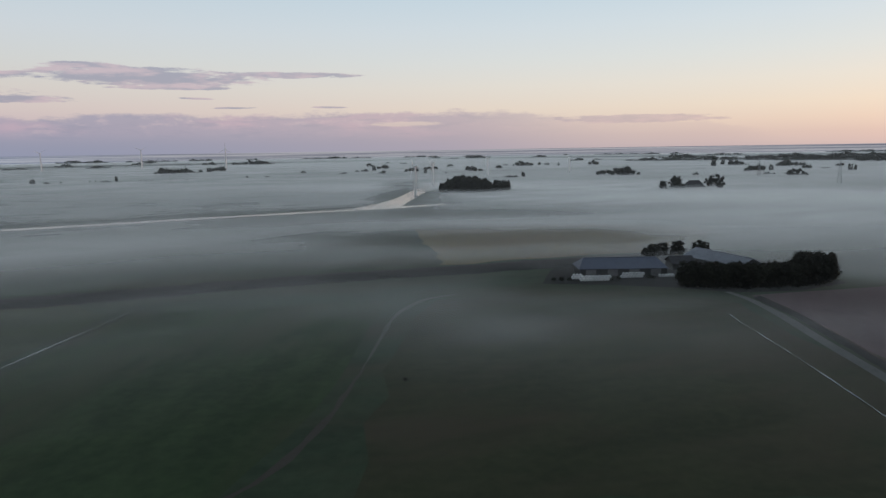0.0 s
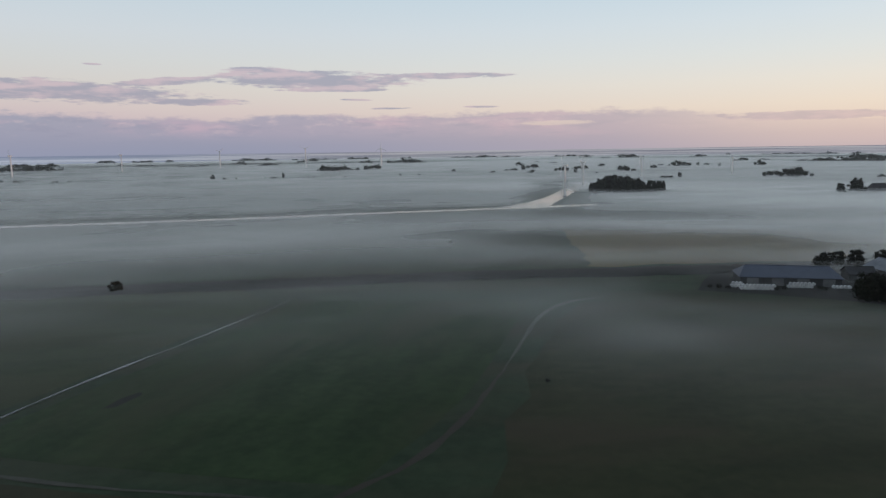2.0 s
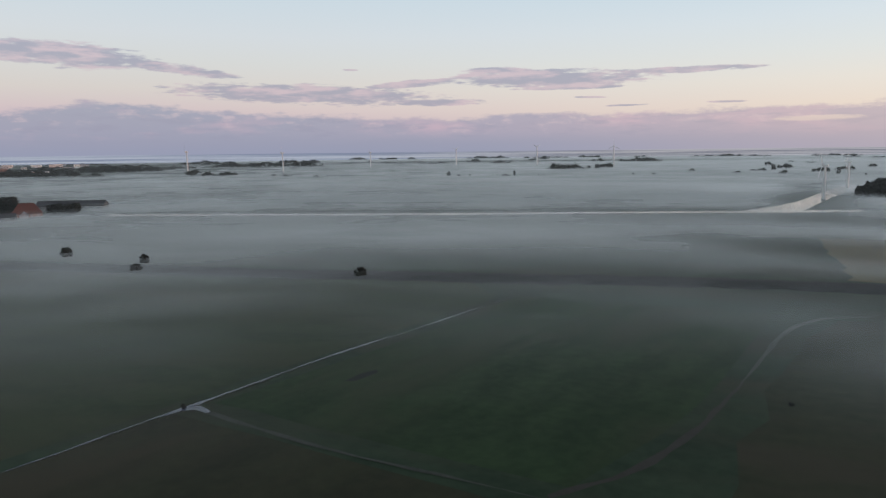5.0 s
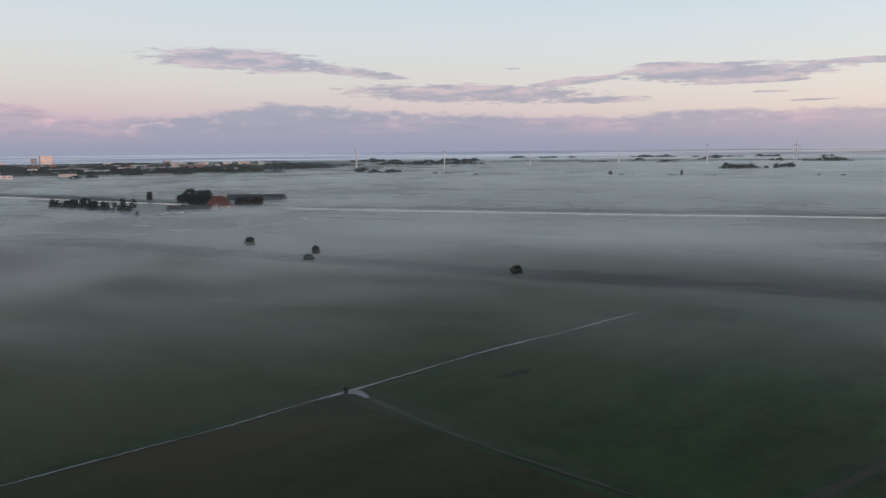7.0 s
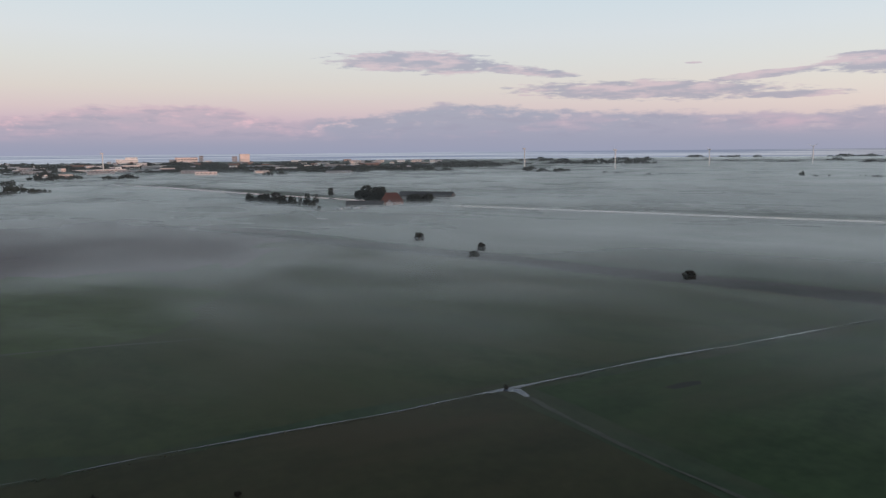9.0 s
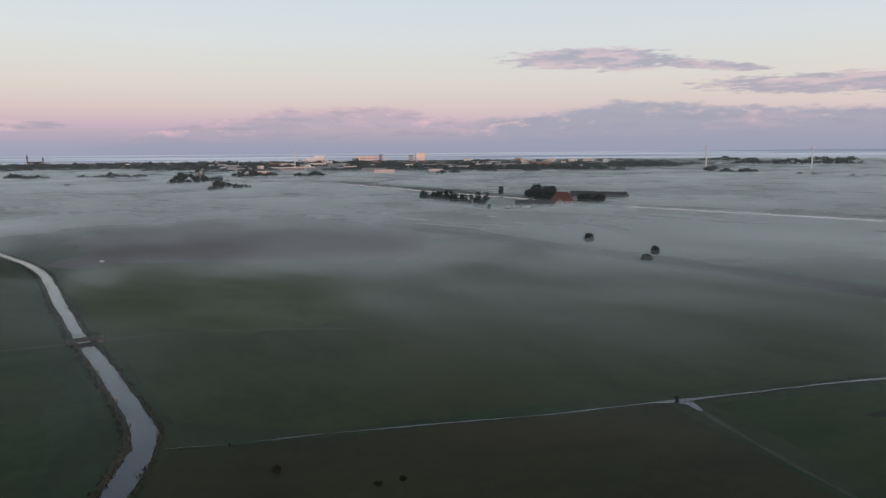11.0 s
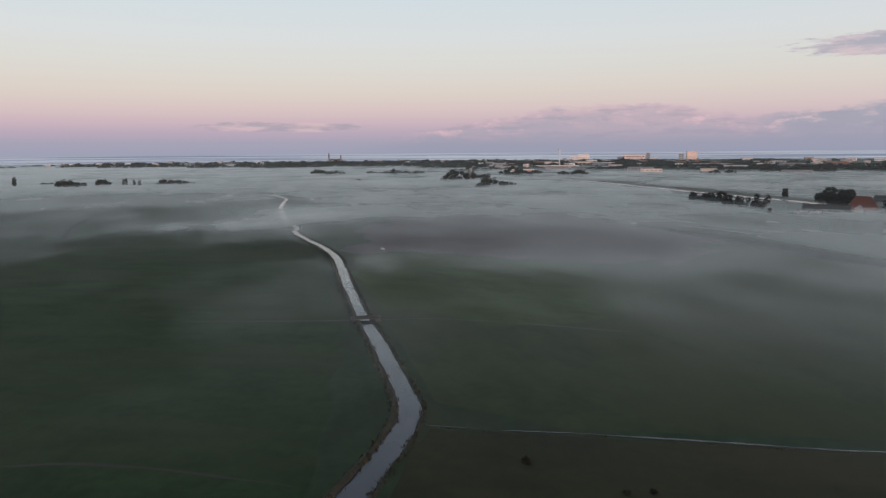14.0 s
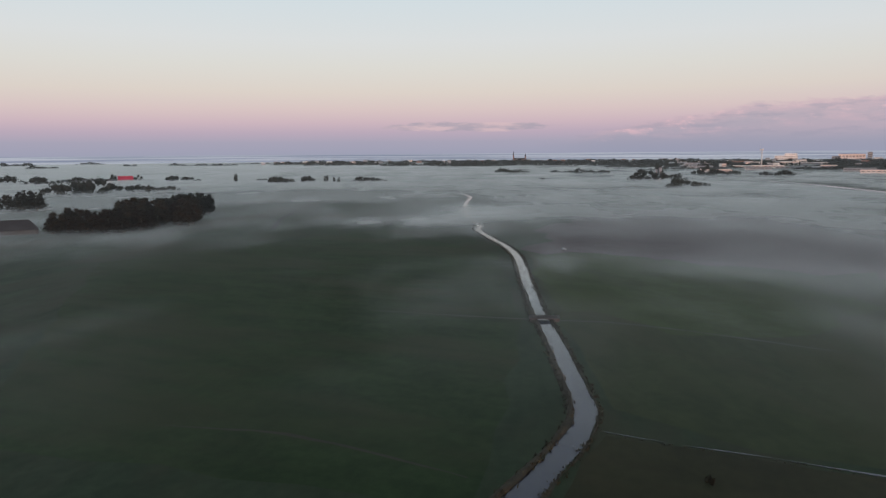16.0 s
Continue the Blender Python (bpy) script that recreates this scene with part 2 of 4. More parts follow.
RED_TILE = surface("red_roof_tiles", (0.060, 0.020, 0.014), (0.11, 0.034, 0.022), 0.7, 0.8)
BRIGHT_RED = surface("painted_red_roof", (0.30, 0.004, 0.032), (0.40, 0.008, 0.045), 0.5, 0.6)
DARK_WALL = surface("dark_boards", (0.03, 0.032, 0.034), (0.06, 0.062, 0.064), 0.8, 0.85)
BRICK = surface("brick_wall", (0.14, 0.075, 0.055), (0.24, 0.13, 0.095), 1.0, 0.9)
WHITE = surface("white_paint", (0.68, 0.67, 0.66), (0.82, 0.81, 0.79), 0.3, 0.6, 0.05)
TURBINE_PAINT = surface("weathered_pale_paint", (0.54, 0.54, 0.54), (0.66, 0.65, 0.64), 0.2, 0.6, 0.05)
CREAM = surface("cream_panels", (0.66, 0.55, 0.50), (0.78, 0.67, 0.62), 0.2, 0.7, 0.05)
GREY_WALL = surface("grey_panels", (0.22, 0.23, 0.25), (0.36, 0.37, 0.39), 0.2, 0.7, 0.05, spread=0.25)
WRAP = surface("white_bale_wrap", (0.36, 0.38, 0.39), (0.56, 0.57, 0.57), 2.0, 0.4, 0.3, spread=0.08)
STEEL = surface("galvanised_steel", (0.10, 0.105, 0.11), (0.18, 0.185, 0.19), 1.0, 0.6, 0.1, metal=0.6)
CONCRETE = surface("concrete", (0.045, 0.044, 0.042), (0.085, 0.082, 0.076), 1.0, 0.9)
PANE = surface("dark_window", (0.02, 0.024, 0.03), (0.035, 0.04, 0.05), 0.5, 0.15, 0.0, spec=0.5)


def water_material():
    m, N = material("still_water")
    pos = N.node("ShaderNodeNewGeometry").outputs["Position"]
    b = N.node("ShaderNodeBsdfPrincipled")
    col = N.mix(N.noise(pos, 0.2, 4.0), (0.020, 0.024, 0.038, 1), (0.034, 0.038, 0.055, 1))
    N.put(b.inputs["Base Color"], col)
    N.put(b.inputs["Roughness"], N.step(N.noise(pos, 0.4, 3.0), 0.3, 0.7, 0.04, 0.12))
    b.inputs["IOR"].default_value = 1.33
    bp = N.node("ShaderNodeBump")
    bp.inputs["Strength"].default_value = 0.08
    bp.inputs["Distance"].default_value = 0.02
    N.put(bp.inputs["Height"], N.noise(pos, 2.5, 3.0))
    N.put(b.inputs["Normal"], bp.outputs[0])
    N.put(N.node("ShaderNodeOutputMaterial").inputs[0], b.outputs[0])
    return m


WATER = water_material()

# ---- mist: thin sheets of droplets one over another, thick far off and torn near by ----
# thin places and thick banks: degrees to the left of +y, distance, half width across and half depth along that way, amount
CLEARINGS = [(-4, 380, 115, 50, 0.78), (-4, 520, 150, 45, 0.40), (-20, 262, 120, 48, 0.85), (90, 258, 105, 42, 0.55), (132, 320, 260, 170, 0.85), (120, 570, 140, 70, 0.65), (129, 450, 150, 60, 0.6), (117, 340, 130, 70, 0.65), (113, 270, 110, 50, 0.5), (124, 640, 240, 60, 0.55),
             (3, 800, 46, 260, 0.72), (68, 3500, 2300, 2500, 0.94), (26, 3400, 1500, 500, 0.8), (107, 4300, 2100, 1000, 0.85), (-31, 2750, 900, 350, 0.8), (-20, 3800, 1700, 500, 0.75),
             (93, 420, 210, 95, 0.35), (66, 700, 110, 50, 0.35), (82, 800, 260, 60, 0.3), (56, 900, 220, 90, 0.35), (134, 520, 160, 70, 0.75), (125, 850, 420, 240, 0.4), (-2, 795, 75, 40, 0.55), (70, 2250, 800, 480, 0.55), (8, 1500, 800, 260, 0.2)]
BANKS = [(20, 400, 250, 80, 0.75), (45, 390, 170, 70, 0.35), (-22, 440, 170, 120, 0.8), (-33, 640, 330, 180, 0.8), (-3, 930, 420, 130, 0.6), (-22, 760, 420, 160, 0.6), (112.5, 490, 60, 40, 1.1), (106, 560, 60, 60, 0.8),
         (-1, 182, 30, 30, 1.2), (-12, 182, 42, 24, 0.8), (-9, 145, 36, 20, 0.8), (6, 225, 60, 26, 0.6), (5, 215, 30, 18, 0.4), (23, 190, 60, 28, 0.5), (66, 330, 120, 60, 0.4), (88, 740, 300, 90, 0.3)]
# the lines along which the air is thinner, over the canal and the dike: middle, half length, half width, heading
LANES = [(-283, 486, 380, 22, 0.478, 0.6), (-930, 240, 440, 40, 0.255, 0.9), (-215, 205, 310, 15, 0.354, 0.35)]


def mist_material(name, tau, start, full, height, torn=0.7):
    """A sheet of droplets; torn: how uneven it is, 0 for an even haze; height: the higher, the more it keeps to the thick banks."""
    m, N = material(name)
    pos = N.node("ShaderNodeNewGeometry").outputs["Position"]
    x, y, z = N.parts(pos)
    r = N.math("SQRT", N.math("ADD", N.math("MULTIPLY", x, x), N.math("MULTIPLY", y, y)))
    depth = N.math("MULTIPLY", N.math("DIVIDE", r, N.math("ADD", 1.0, N.math("DIVIDE", r, 2200.0))), tau)
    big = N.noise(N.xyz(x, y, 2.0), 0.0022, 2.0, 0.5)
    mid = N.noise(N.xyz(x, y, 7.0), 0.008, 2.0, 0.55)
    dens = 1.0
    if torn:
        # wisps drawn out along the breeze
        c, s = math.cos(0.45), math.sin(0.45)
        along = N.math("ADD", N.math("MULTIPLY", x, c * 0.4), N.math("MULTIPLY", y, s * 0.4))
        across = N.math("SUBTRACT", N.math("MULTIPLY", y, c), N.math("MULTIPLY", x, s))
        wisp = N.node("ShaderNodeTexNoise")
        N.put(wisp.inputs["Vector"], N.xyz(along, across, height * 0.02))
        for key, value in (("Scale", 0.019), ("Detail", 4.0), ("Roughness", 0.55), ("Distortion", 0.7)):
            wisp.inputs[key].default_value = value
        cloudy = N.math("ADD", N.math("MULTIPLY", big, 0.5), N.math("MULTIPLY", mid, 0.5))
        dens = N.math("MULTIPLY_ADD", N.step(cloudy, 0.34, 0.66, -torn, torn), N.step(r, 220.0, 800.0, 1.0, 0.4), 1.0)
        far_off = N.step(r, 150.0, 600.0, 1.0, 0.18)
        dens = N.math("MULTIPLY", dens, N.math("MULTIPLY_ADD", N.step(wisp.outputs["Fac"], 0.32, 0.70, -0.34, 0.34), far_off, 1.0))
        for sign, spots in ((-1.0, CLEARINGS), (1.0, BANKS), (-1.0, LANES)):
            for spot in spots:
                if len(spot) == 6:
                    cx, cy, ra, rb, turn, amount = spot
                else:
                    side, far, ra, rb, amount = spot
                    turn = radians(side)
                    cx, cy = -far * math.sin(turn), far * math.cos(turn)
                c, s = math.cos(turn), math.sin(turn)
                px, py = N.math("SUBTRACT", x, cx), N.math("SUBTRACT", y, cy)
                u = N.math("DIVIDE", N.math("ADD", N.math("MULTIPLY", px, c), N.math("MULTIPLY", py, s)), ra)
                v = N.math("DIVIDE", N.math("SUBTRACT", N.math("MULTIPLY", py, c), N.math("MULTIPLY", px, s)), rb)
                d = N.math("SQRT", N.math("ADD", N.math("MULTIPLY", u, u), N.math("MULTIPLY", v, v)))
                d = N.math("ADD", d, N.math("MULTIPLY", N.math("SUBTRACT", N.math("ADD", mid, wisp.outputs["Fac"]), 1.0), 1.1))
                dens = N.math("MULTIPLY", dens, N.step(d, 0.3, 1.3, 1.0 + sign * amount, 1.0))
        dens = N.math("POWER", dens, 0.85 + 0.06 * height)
    depth = N.math("MULTIPLY", N.math("MULTIPLY", depth, dens), N.step(r, start, full))
    cover = N.math("SUBTRACT", 1.0, N.math("POWER", 2.71828, N.math("MULTIPLY", depth, -1.0)), clamp=True)
    white = N.node("ShaderNodeBsdfDiffuse")
    white.inputs[0].default_value = (0.88, 0.87, 0.835, 1)
    clear_ = N.node("ShaderNodeBsdfTransparent")
    both_ = N.node("ShaderNodeMixShader")
    N.put(both_.inputs[0], cover)
    N.put(both_.inputs[1], clear_.outputs[0])
    N.put(both_.inputs[2], white.outputs[0])
    N.put(N.node("ShaderNodeOutputMaterial").inputs[0], both_.outputs[0])
    return m


# ---- building helpers ----


def mesh_of(name, verts, faces, mat, smooth=False):
    me = bpy.data.meshes.new(name)
    me.from_pydata([tuple(v) for v in verts], [], [tuple(f) for f in faces])
    me.materials.append(mat)
    if smooth:
        me.shade_smooth()
    me.update()
    return me


def part(name, bm, mat, parent, label=""):
    """One mesh object under a thing or a part; bm is a bmesh or a mesh."""
    if isinstance(bm, bmesh.types.BMesh):
        me = bpy.data.meshes.new(name)
        bm.to_mesh(me)
        bm.free()
        me.materials.append(mat)
    else:
        me = bm
    ob = new(name, me)
    ob.parent = parent
    if label:
        ob["label"] = label
    return ob


def thing(name, m, label, category, group="", kind=""):
    ob = new(name)
    ob.matrix_world = m
    ob.empty_display_size = 0.5
    return tagged(ob, label, category, group, kind)


def box(bm, x0, x1, y0, y1, z0, z1, bevel=0.0):
    r = bmesh.ops.create_cube(bm, size=1.0, matrix=Matrix.Translation(((x0 + x1) / 2, (y0 + y1) / 2, (z0 + z1) / 2))
                              @ Matrix.Diagonal((x1 - x0, y1 - y0, z1 - z0, 1)))
    if bevel:
        es = list({e for v in r["verts"] for e in v.link_edges})
        bmesh.ops.bevel(bm, geom=es, offset=bevel, segments=1, affect="EDGES")
    return bm


def tube(bm, a, b, ra, rb, n=8):
    a, b = Vector(a), Vector(b)
    m = Matrix.Translation((a + b) / 2) @ (b - a).to_track_quat("Z", "Y").to_matrix().to_4x4()
    bmesh.ops.create_cone(bm, cap_ends=True, segments=n, radius1=ra, radius2=rb, depth=(b - a).length, matrix=m)
    return bm


def spline(pts, gap):
    """Points at even steps along a smooth line through a few corners."""
    p = [Vector(q).to_2d() for q in pts]
    p = [p[0] * 2 - p[1]] + p + [p[-1] * 2 - p[-2]]
    out = []
    for i in range(1, len(p) - 2):
        n = max(1, int((p[i + 1] - p[i]).length / gap))
        for k in range(n):
            t = k / n
            out.append(0.5 * ((2 * p[i]) + (p[i + 1] - p[i - 1]) * t + (2 * p[i - 1] - 5 * p[i] + 4 * p[i + 1] - p[i + 2]) * t * t
                              + (3 * p[i] - p[i - 1] - 3 * p[i + 1] + p[i + 2]) * t ** 3))
    return out + [p[-2]]


def strip(name, pts, width, z, mat, gap=4.0, uneven=0.0, profile=((-0.5, 0.0), (0.5, 0.0)), seed=0, lift=None):
    """A band along a line; profile: places across (in widths) and heights; uneven: wander of its edges in metres."""
    line = spline(pts, gap)
    verts, faces, n = [], [], len(profile)
    for i, q in enumerate(line):
        d = (line[min(i + 1, len(line) - 1)] - line[max(i - 1, 0)]).normalized()
        side = Vector((d.y, -d.x))
        w = width(i / (len(line) - 1)) if callable(width) else width
        for k, (u, h) in enumerate(profile):
            off = u * w
            if uneven:
                off += uneven * (noise.noise(Vector((q.x * 0.11, q.y * 0.11, seed + k * 3.7))) + 0.5 * noise.noise(Vector((q.x * 0.4, q.y * 0.4, seed + k * 9.1))))
            if uneven:
                off += 0.3 * uneven * noise.noise(Vector((q.x * 1.7, q.y * 1.7, seed + k * 5.3)))
            s = q + side * off
            verts.append((s.x, s.y, z + h * (lift(i / (len(line) - 1)) if lift else 1)))
        if i:
            for k in range(n - 1):
                a = (i - 1) * n + k
                faces.append((a, a + 1, a + n + 1, a + n))
    me = mesh_of(name, verts, faces, mat, True)
    bm = bmesh.new()
    bm.from_mesh(me)
    bmesh.ops.recalc_face_normals(bm, faces=bm.faces)
    if bm.faces and sum(f.normal.z for f in bm.faces) < 0:
        bmesh.ops.reverse_faces(bm, faces=bm.faces)
    bm.to_mesh(me)
    bm.free()
    return new(name, me)


def field(name, corners, z, mat, label, wobble=1.5):
    """A parcel with slightly uneven edges that lies on the ground."""
    edge = []
    for i, a in enumerate(corners):
        a, b = Vector(a), Vector(corners[(i + 1) % len(corners)])
        n = max(2, int((b - a).length / 12))
        for k in range(n):
            p = a.lerp(b, k / n)
            edge.append((p.x + wobble * noise.noise(Vector((p.x * 0.07, p.y * 0.07, 1))), p.y + wobble * noise.noise(Vector((p.x * 0.07, p.y * 0.07, 7))), z))
    bm = bmesh.new()
    f = bm.faces.new([bm.verts.new(v) for v in edge])
    f.normal_update()
    if f.normal.z < 0:
        f.normal_flip()
    bmesh.ops.triangulate(bm, faces=bm.faces)
    me = bpy.data.meshes.new(name)
    bm.to_mesh(me)
    bm.free()
    me.materials.append(mat)
    return tagged(new(name, me), label, "field", kind="structure")


# ---- the land ----
RIM = 4900.0


def disc(name, inner, z, mat, rings, sides=192, relief=0.0):
    radii = [inner + (RIM - inner) * (k / rings) ** 2 for k in range(rings + 1)]
    verts, faces = [], []
    for r in radii:
        for i in range(sides):
            a = 2 * math.pi * i / sides
            h = relief * noise.noise(Vector((r * math.cos(a) * 0.004, r * math.sin(a) * 0.004, z))) if relief else 0.0
            verts.append((r * math.cos(a), r * math.sin(a), z + h))
    for k in range(rings):
        for i in range(sides):
            j = (i + 1) % sides
            faces.append((k * sides + i, (k + 1) * sides + i, (k + 1) * sides + j, k * sides + j))
    if inner < 1:
        faces = faces[sides:] + [(0 * sides, sides + i, sides + (i + 1) % sides) for i in range(sides)]
    return new(name, mesh_of(name, verts, faces, mat))


ground = tagged(disc("ground", 0.0, 0.0, GRASS, 24), "flat dark green polder meadows under dawn mist", "ground", kind="structure")

field("field", [(-18, 440), (81, 453), (175, 430), (137, 358), (97, 326), (45, 312), (0, 295)], 0.04, STUBBLE, "brown stubble field beside the farm", 5)
field("field", [(-345, -76), (-545, -80), (-640, -15), (-590, 75), (-430, 146), (-306, 88)], 0.04, SOIL, "purple-brown ploughed field in thin mist", 22)
field("field", [(104, 226), (160, 238), (300, 250), (260, 40), (104, 60), (103, 150)], 0.04, SOIL, "dark ploughed field beside the farm road")
field("field", [(-120, -11.5), (-118, 10), (-112, 82), (-60, 83), (30, 83), (20, -60), (-70, -26), (-92, -15), (-108, -13.2)], 0.04, OLIVE, "olive-brown rough pasture between the ditches")
field("field", [(-14, 92), (-13, 150), (-10, 200), (-2, 226), (40, 238), (80, 232), (94, 214), (93, 150), (88, 92)], 0.037, FARM_MEADOW, "brownish green meadow in front of the farm", 3)
field("field", [(-217, -36), (-262, -49), (-318, -66), (-345, -60), (-335, -5), (-300, 45), (-250, 62), (-205, 40), (-196, 0)], 0.042, SPRING_GRASS, "fresh green meadow along the far river bank", 14)
field("yard", [(36, 252), (60, 247), (84, 240), (100, 231), (124, 232), (146, 244), (150, 290), (120, 312), (52, 302)], 0.05, DIKE, "dark muddy farmyard round the barns")
field("field", [(-109, 90), (-102, 150), (-99, 214), (-20, 226), (-22, 172), (-25, 130), (-34, 92)], 0.04, LUSH, "lush green meadow inside the ditches", 1)
field("wet_patch", [(-94.6, 113.5), (-92.6, 114.5), (-91.8, 122), (-93.2, 123.5), (-94.8, 119)], 0.07, DIKE, "dark wet patch in the meadow", 0.6)
field("field", [(-130, -32), (-200, -45), (-330, -86), (-420, -190), (-250, -260), (-80, -120), (-88, -26)], 0.04, LUSH, "lush green meadow along the river", 3)
field("field", [(-520, -190), (-640, -330), (-900, -420), (-800, -250)], 0.04, LUSH, "green meadow in thin mist", 5)
field("field", [(-121, 14), (-116, 90), (-105, 208), (-126, 228), (-270, 176), (-430, 108), (-500, 60), (-345, -74), (-247, -48), (-208, -36), (-173, -23), (-151, -17), (-133, -11)], 0.035, PALE_GRASS, "pale green short meadow beside the ditch", 2)

# ---- water, dikes and roads ----
RIVER = [(-66, -28), (-85, -22.5), (-98, -19.5), (-107.6, -17.5), (-114.7, -16.4), (-121.5, -15.7), (-129, -16), (-134, -17), (-140, -18.7), (-148.5, -21.3), (-160, -25), (-174, -29.2), (-192, -35.2), (-209, -41),
         (-233, -48), (-262, -56.7), (-299, -67.2), (-330, -76.8), (-364, -91.5), (-392, -106.6), (-424, -122.4), (-440, -129), (-459, -133), (-518, -159), (-563, -175), (-640, -200), (-708, -218), (-765, -233), (-828, -264), (-861, -295)]


def river_width(f):
    return float(np.interp(f, [0, 0.03, 0.07, 0.12, 0.16, 0.2, 0.24, 0.3, 0.42, 0.5, 1], [4.8, 5.0, 4.6, 4.3, 3.7, 3.4, 4.2, 4.3, 3.9, 3.6, 4.6]))


BANK_SHAPE = ((-0.80, -0.1), (-0.66, 0.5), (-0.53, 0.3), (-0.49, 0.0))


def waterway(pts, width, label, seed, bank=1.0, uneven=0.6, category="river"):
    tagged(strip("water", pts, width, 0.09, WATER, 1.5, uneven, seed=seed), label, category, kind="structure")
    if bank:
        for sign, much in ((-1, 1.0), (1, 0.3)):
            shape = [(sign * (0.49 - (0.49 + u) * much), h * bank * much) for u, h in BANK_SHAPE]
            tagged(strip("bank", pts, width, 0.06, BANK_EARTH, 1.5, uneven, shape, seed=seed + 20 * sign), "low earthen bank with dry reeds along the water", "bank", kind="structure")


waterway(RIVER, river_width, "narrow winding river that mirrors the pale sky", 3, 1.0, 0.6)
DITCH = [(-121, -12), (-119.5, 0), (-118.5, 16), (-116, 40), (-114, 56), (-113, 77), (-112, 86), (-110, 126), (-106, 158), (-104, 178), (-102, 200), (-101, 214)]
waterway(DITCH, lambda f: 0.10 + (0.27 + 0.16 * math.sin(f * 40)) * min(1.0, 0.1 + 6 * f) * min(1.0, 0.2 + 5 * (1 - f)) + 1.4 * math.exp(-((f - 0.44) / 0.03) ** 2) + 0.7 * math.exp(-((f - 0.62) / 0.05) ** 2), "narrow water-filled ditch between meadows", 8, 0, 0.3, "ditch")
tagged(strip("track", [(-112, 86), (-95, 85), (-72, 84.5), (-53, 86), (-43, 86.5), (-25, 88)], lambda f: 1.5 * (1 - 0.85 * f), 0.10, GRAVEL, 3.0, 0.4, seed=12), "half-dry ditch with pale trampled edges", "ditch", kind="structure")
tagged(strip("water", [(-112, 84.5), (-110, 86.2), (-106, 85.6)], lambda f: 2.7 - 1.5 * f, 0.13, WATER, 1.5, 0.3, seed=14), "small pool where two ditches meet", "pool", kind="structure")
tagged(strip("track", [(6, 236), (-4, 229), (-10, 220), (-15, 203), (-17.5, 174), (-19.4, 150)], lambda f: (1.7 + 0.4 * math.sin(f * 9)) * min(1.0, 0.1 + 1.6 * (1 - f)) * min(1.0, 0.3 + 5 * f), 0.08, GRAVEL, 3.0, 0.5, seed=15),
       "pale worn farm track through the grass", "track", kind="structure")
tagged(strip("track", [(-18.6, 158), (-19.5, 150), (-22, 126), (-27, 104), (-36, 88)], lambda f: 1.3 * min(1.0, 0.2 + 3 * f), 0.065, MUD, 3.0, 0.7, seed=16), "faint muddy end of the farm track", "track", kind="structure")
DIKE_LINE = [(-520, 82), (-442, 117), (-370, 149), (-270, 187), (-210, 206), (-174, 221), (-126, 239), (-83, 256), (-42, 271), (0, 282), (49, 297), (90, 312), (130, 330)]


def dike_width(f):
    return 21.0 * min(1.0, 0.15 + f * 3.0) * min(1.0, 0.3 + (1 - f) * 6)


tagged(strip("dike", DIKE_LINE, dike_width, 0.03, DIKE, 3.0, 2.6, ((-0.5, 0), (-0.4, 0.25), (-0.25, 0.6), (0.0, 0.72), (0.25, 0.6), (0.4, 0.25), (0.5, 0)), seed=18), "low dark overgrown dike across the meadows", "dike", kind="structure")
CANAL = [(-1380, 120), (-1297, 138), (-1139, 189), (-831, 262), (-718, 297), (-571, 337), (-379, 430), (-281, 478), (-181, 535), (-61, 597), (-20, 622), (4, 635)]
waterway(CANAL, lambda f: 14.0, "straight pale canal across the misty fields", 25, 0, 0.5, "canal")
tagged(strip("water", [(-62, 596), (-50, 640), (-38, 730), (-27, 860), (-12, 985), (8, 1080), (60, 1200)], lambda f: 20.0 + 14.0 * math.exp(-(f / 0.12) ** 2), 0.12, WATER, 8.0, 1.5, seed=28),
       "broad canal arm that mirrors the sky", "canal", kind="structure")
tagged(strip("road", [(98, 232), (100, 220), (100, 203), (98.6, 185), (97, 170), (95.5, 150), (92, 105), (88, 60)], lambda f: 2.2 + min(1.0, 5 * f), 0.07, ASPHALT, 4.0, 0.15, seed=31), "narrow grey asphalt farm road", "road", kind="structure")
tagged(strip("verge", [(104.5, 222), (104.5, 200), (103, 180), (101, 160), (99.5, 143), (96, 105), (92, 60)], 4.0, 0.05, DIKE, 4.0, 0.5, ((-0.5, 0), (0, 0.7), (0.5, 0)), seed=33), "dark rough verge beside the farm road", "verge", kind="structure")
waterway([(85.5, 200), (84.8, 192), (84.6, 182), (84, 170), (83.8, 160), (83, 146), (82, 130), (80, 106)], lambda f: 0.16 + 0.22 * abs(math.sin(f * 9.0)) * min(1.0, 0.25 + 3 * f), "thin bright ditch beside the farm road", 36, 0, 0.35, "ditch")
tagged(strip("drain", [(-545, -330), (-470, -300), (-400, -262)], 3.0, 0.05, DIKE, 5.0, 0.5, seed=38), "dark dry drain between meadows", "drain", kind="structure")
tagged(strip("drain", [(-372, -330), (-430, -292), (-452, -262), (-520, -240)], 3.0, 0.05, DIKE, 5.0, 0.5, seed=39), "dark dry drain between meadows", "drain", kind="structure")
tagged(strip("track", [(-98, -92), (-102, -66), (-98, -38), (-96, -30)], lambda f: 0.9 * math.sin(0.2 + 2.7 * f), 0.07, MUD, 3.0, 0.5, seed=40), "faint worn line through the grass", "track", kind="structure")

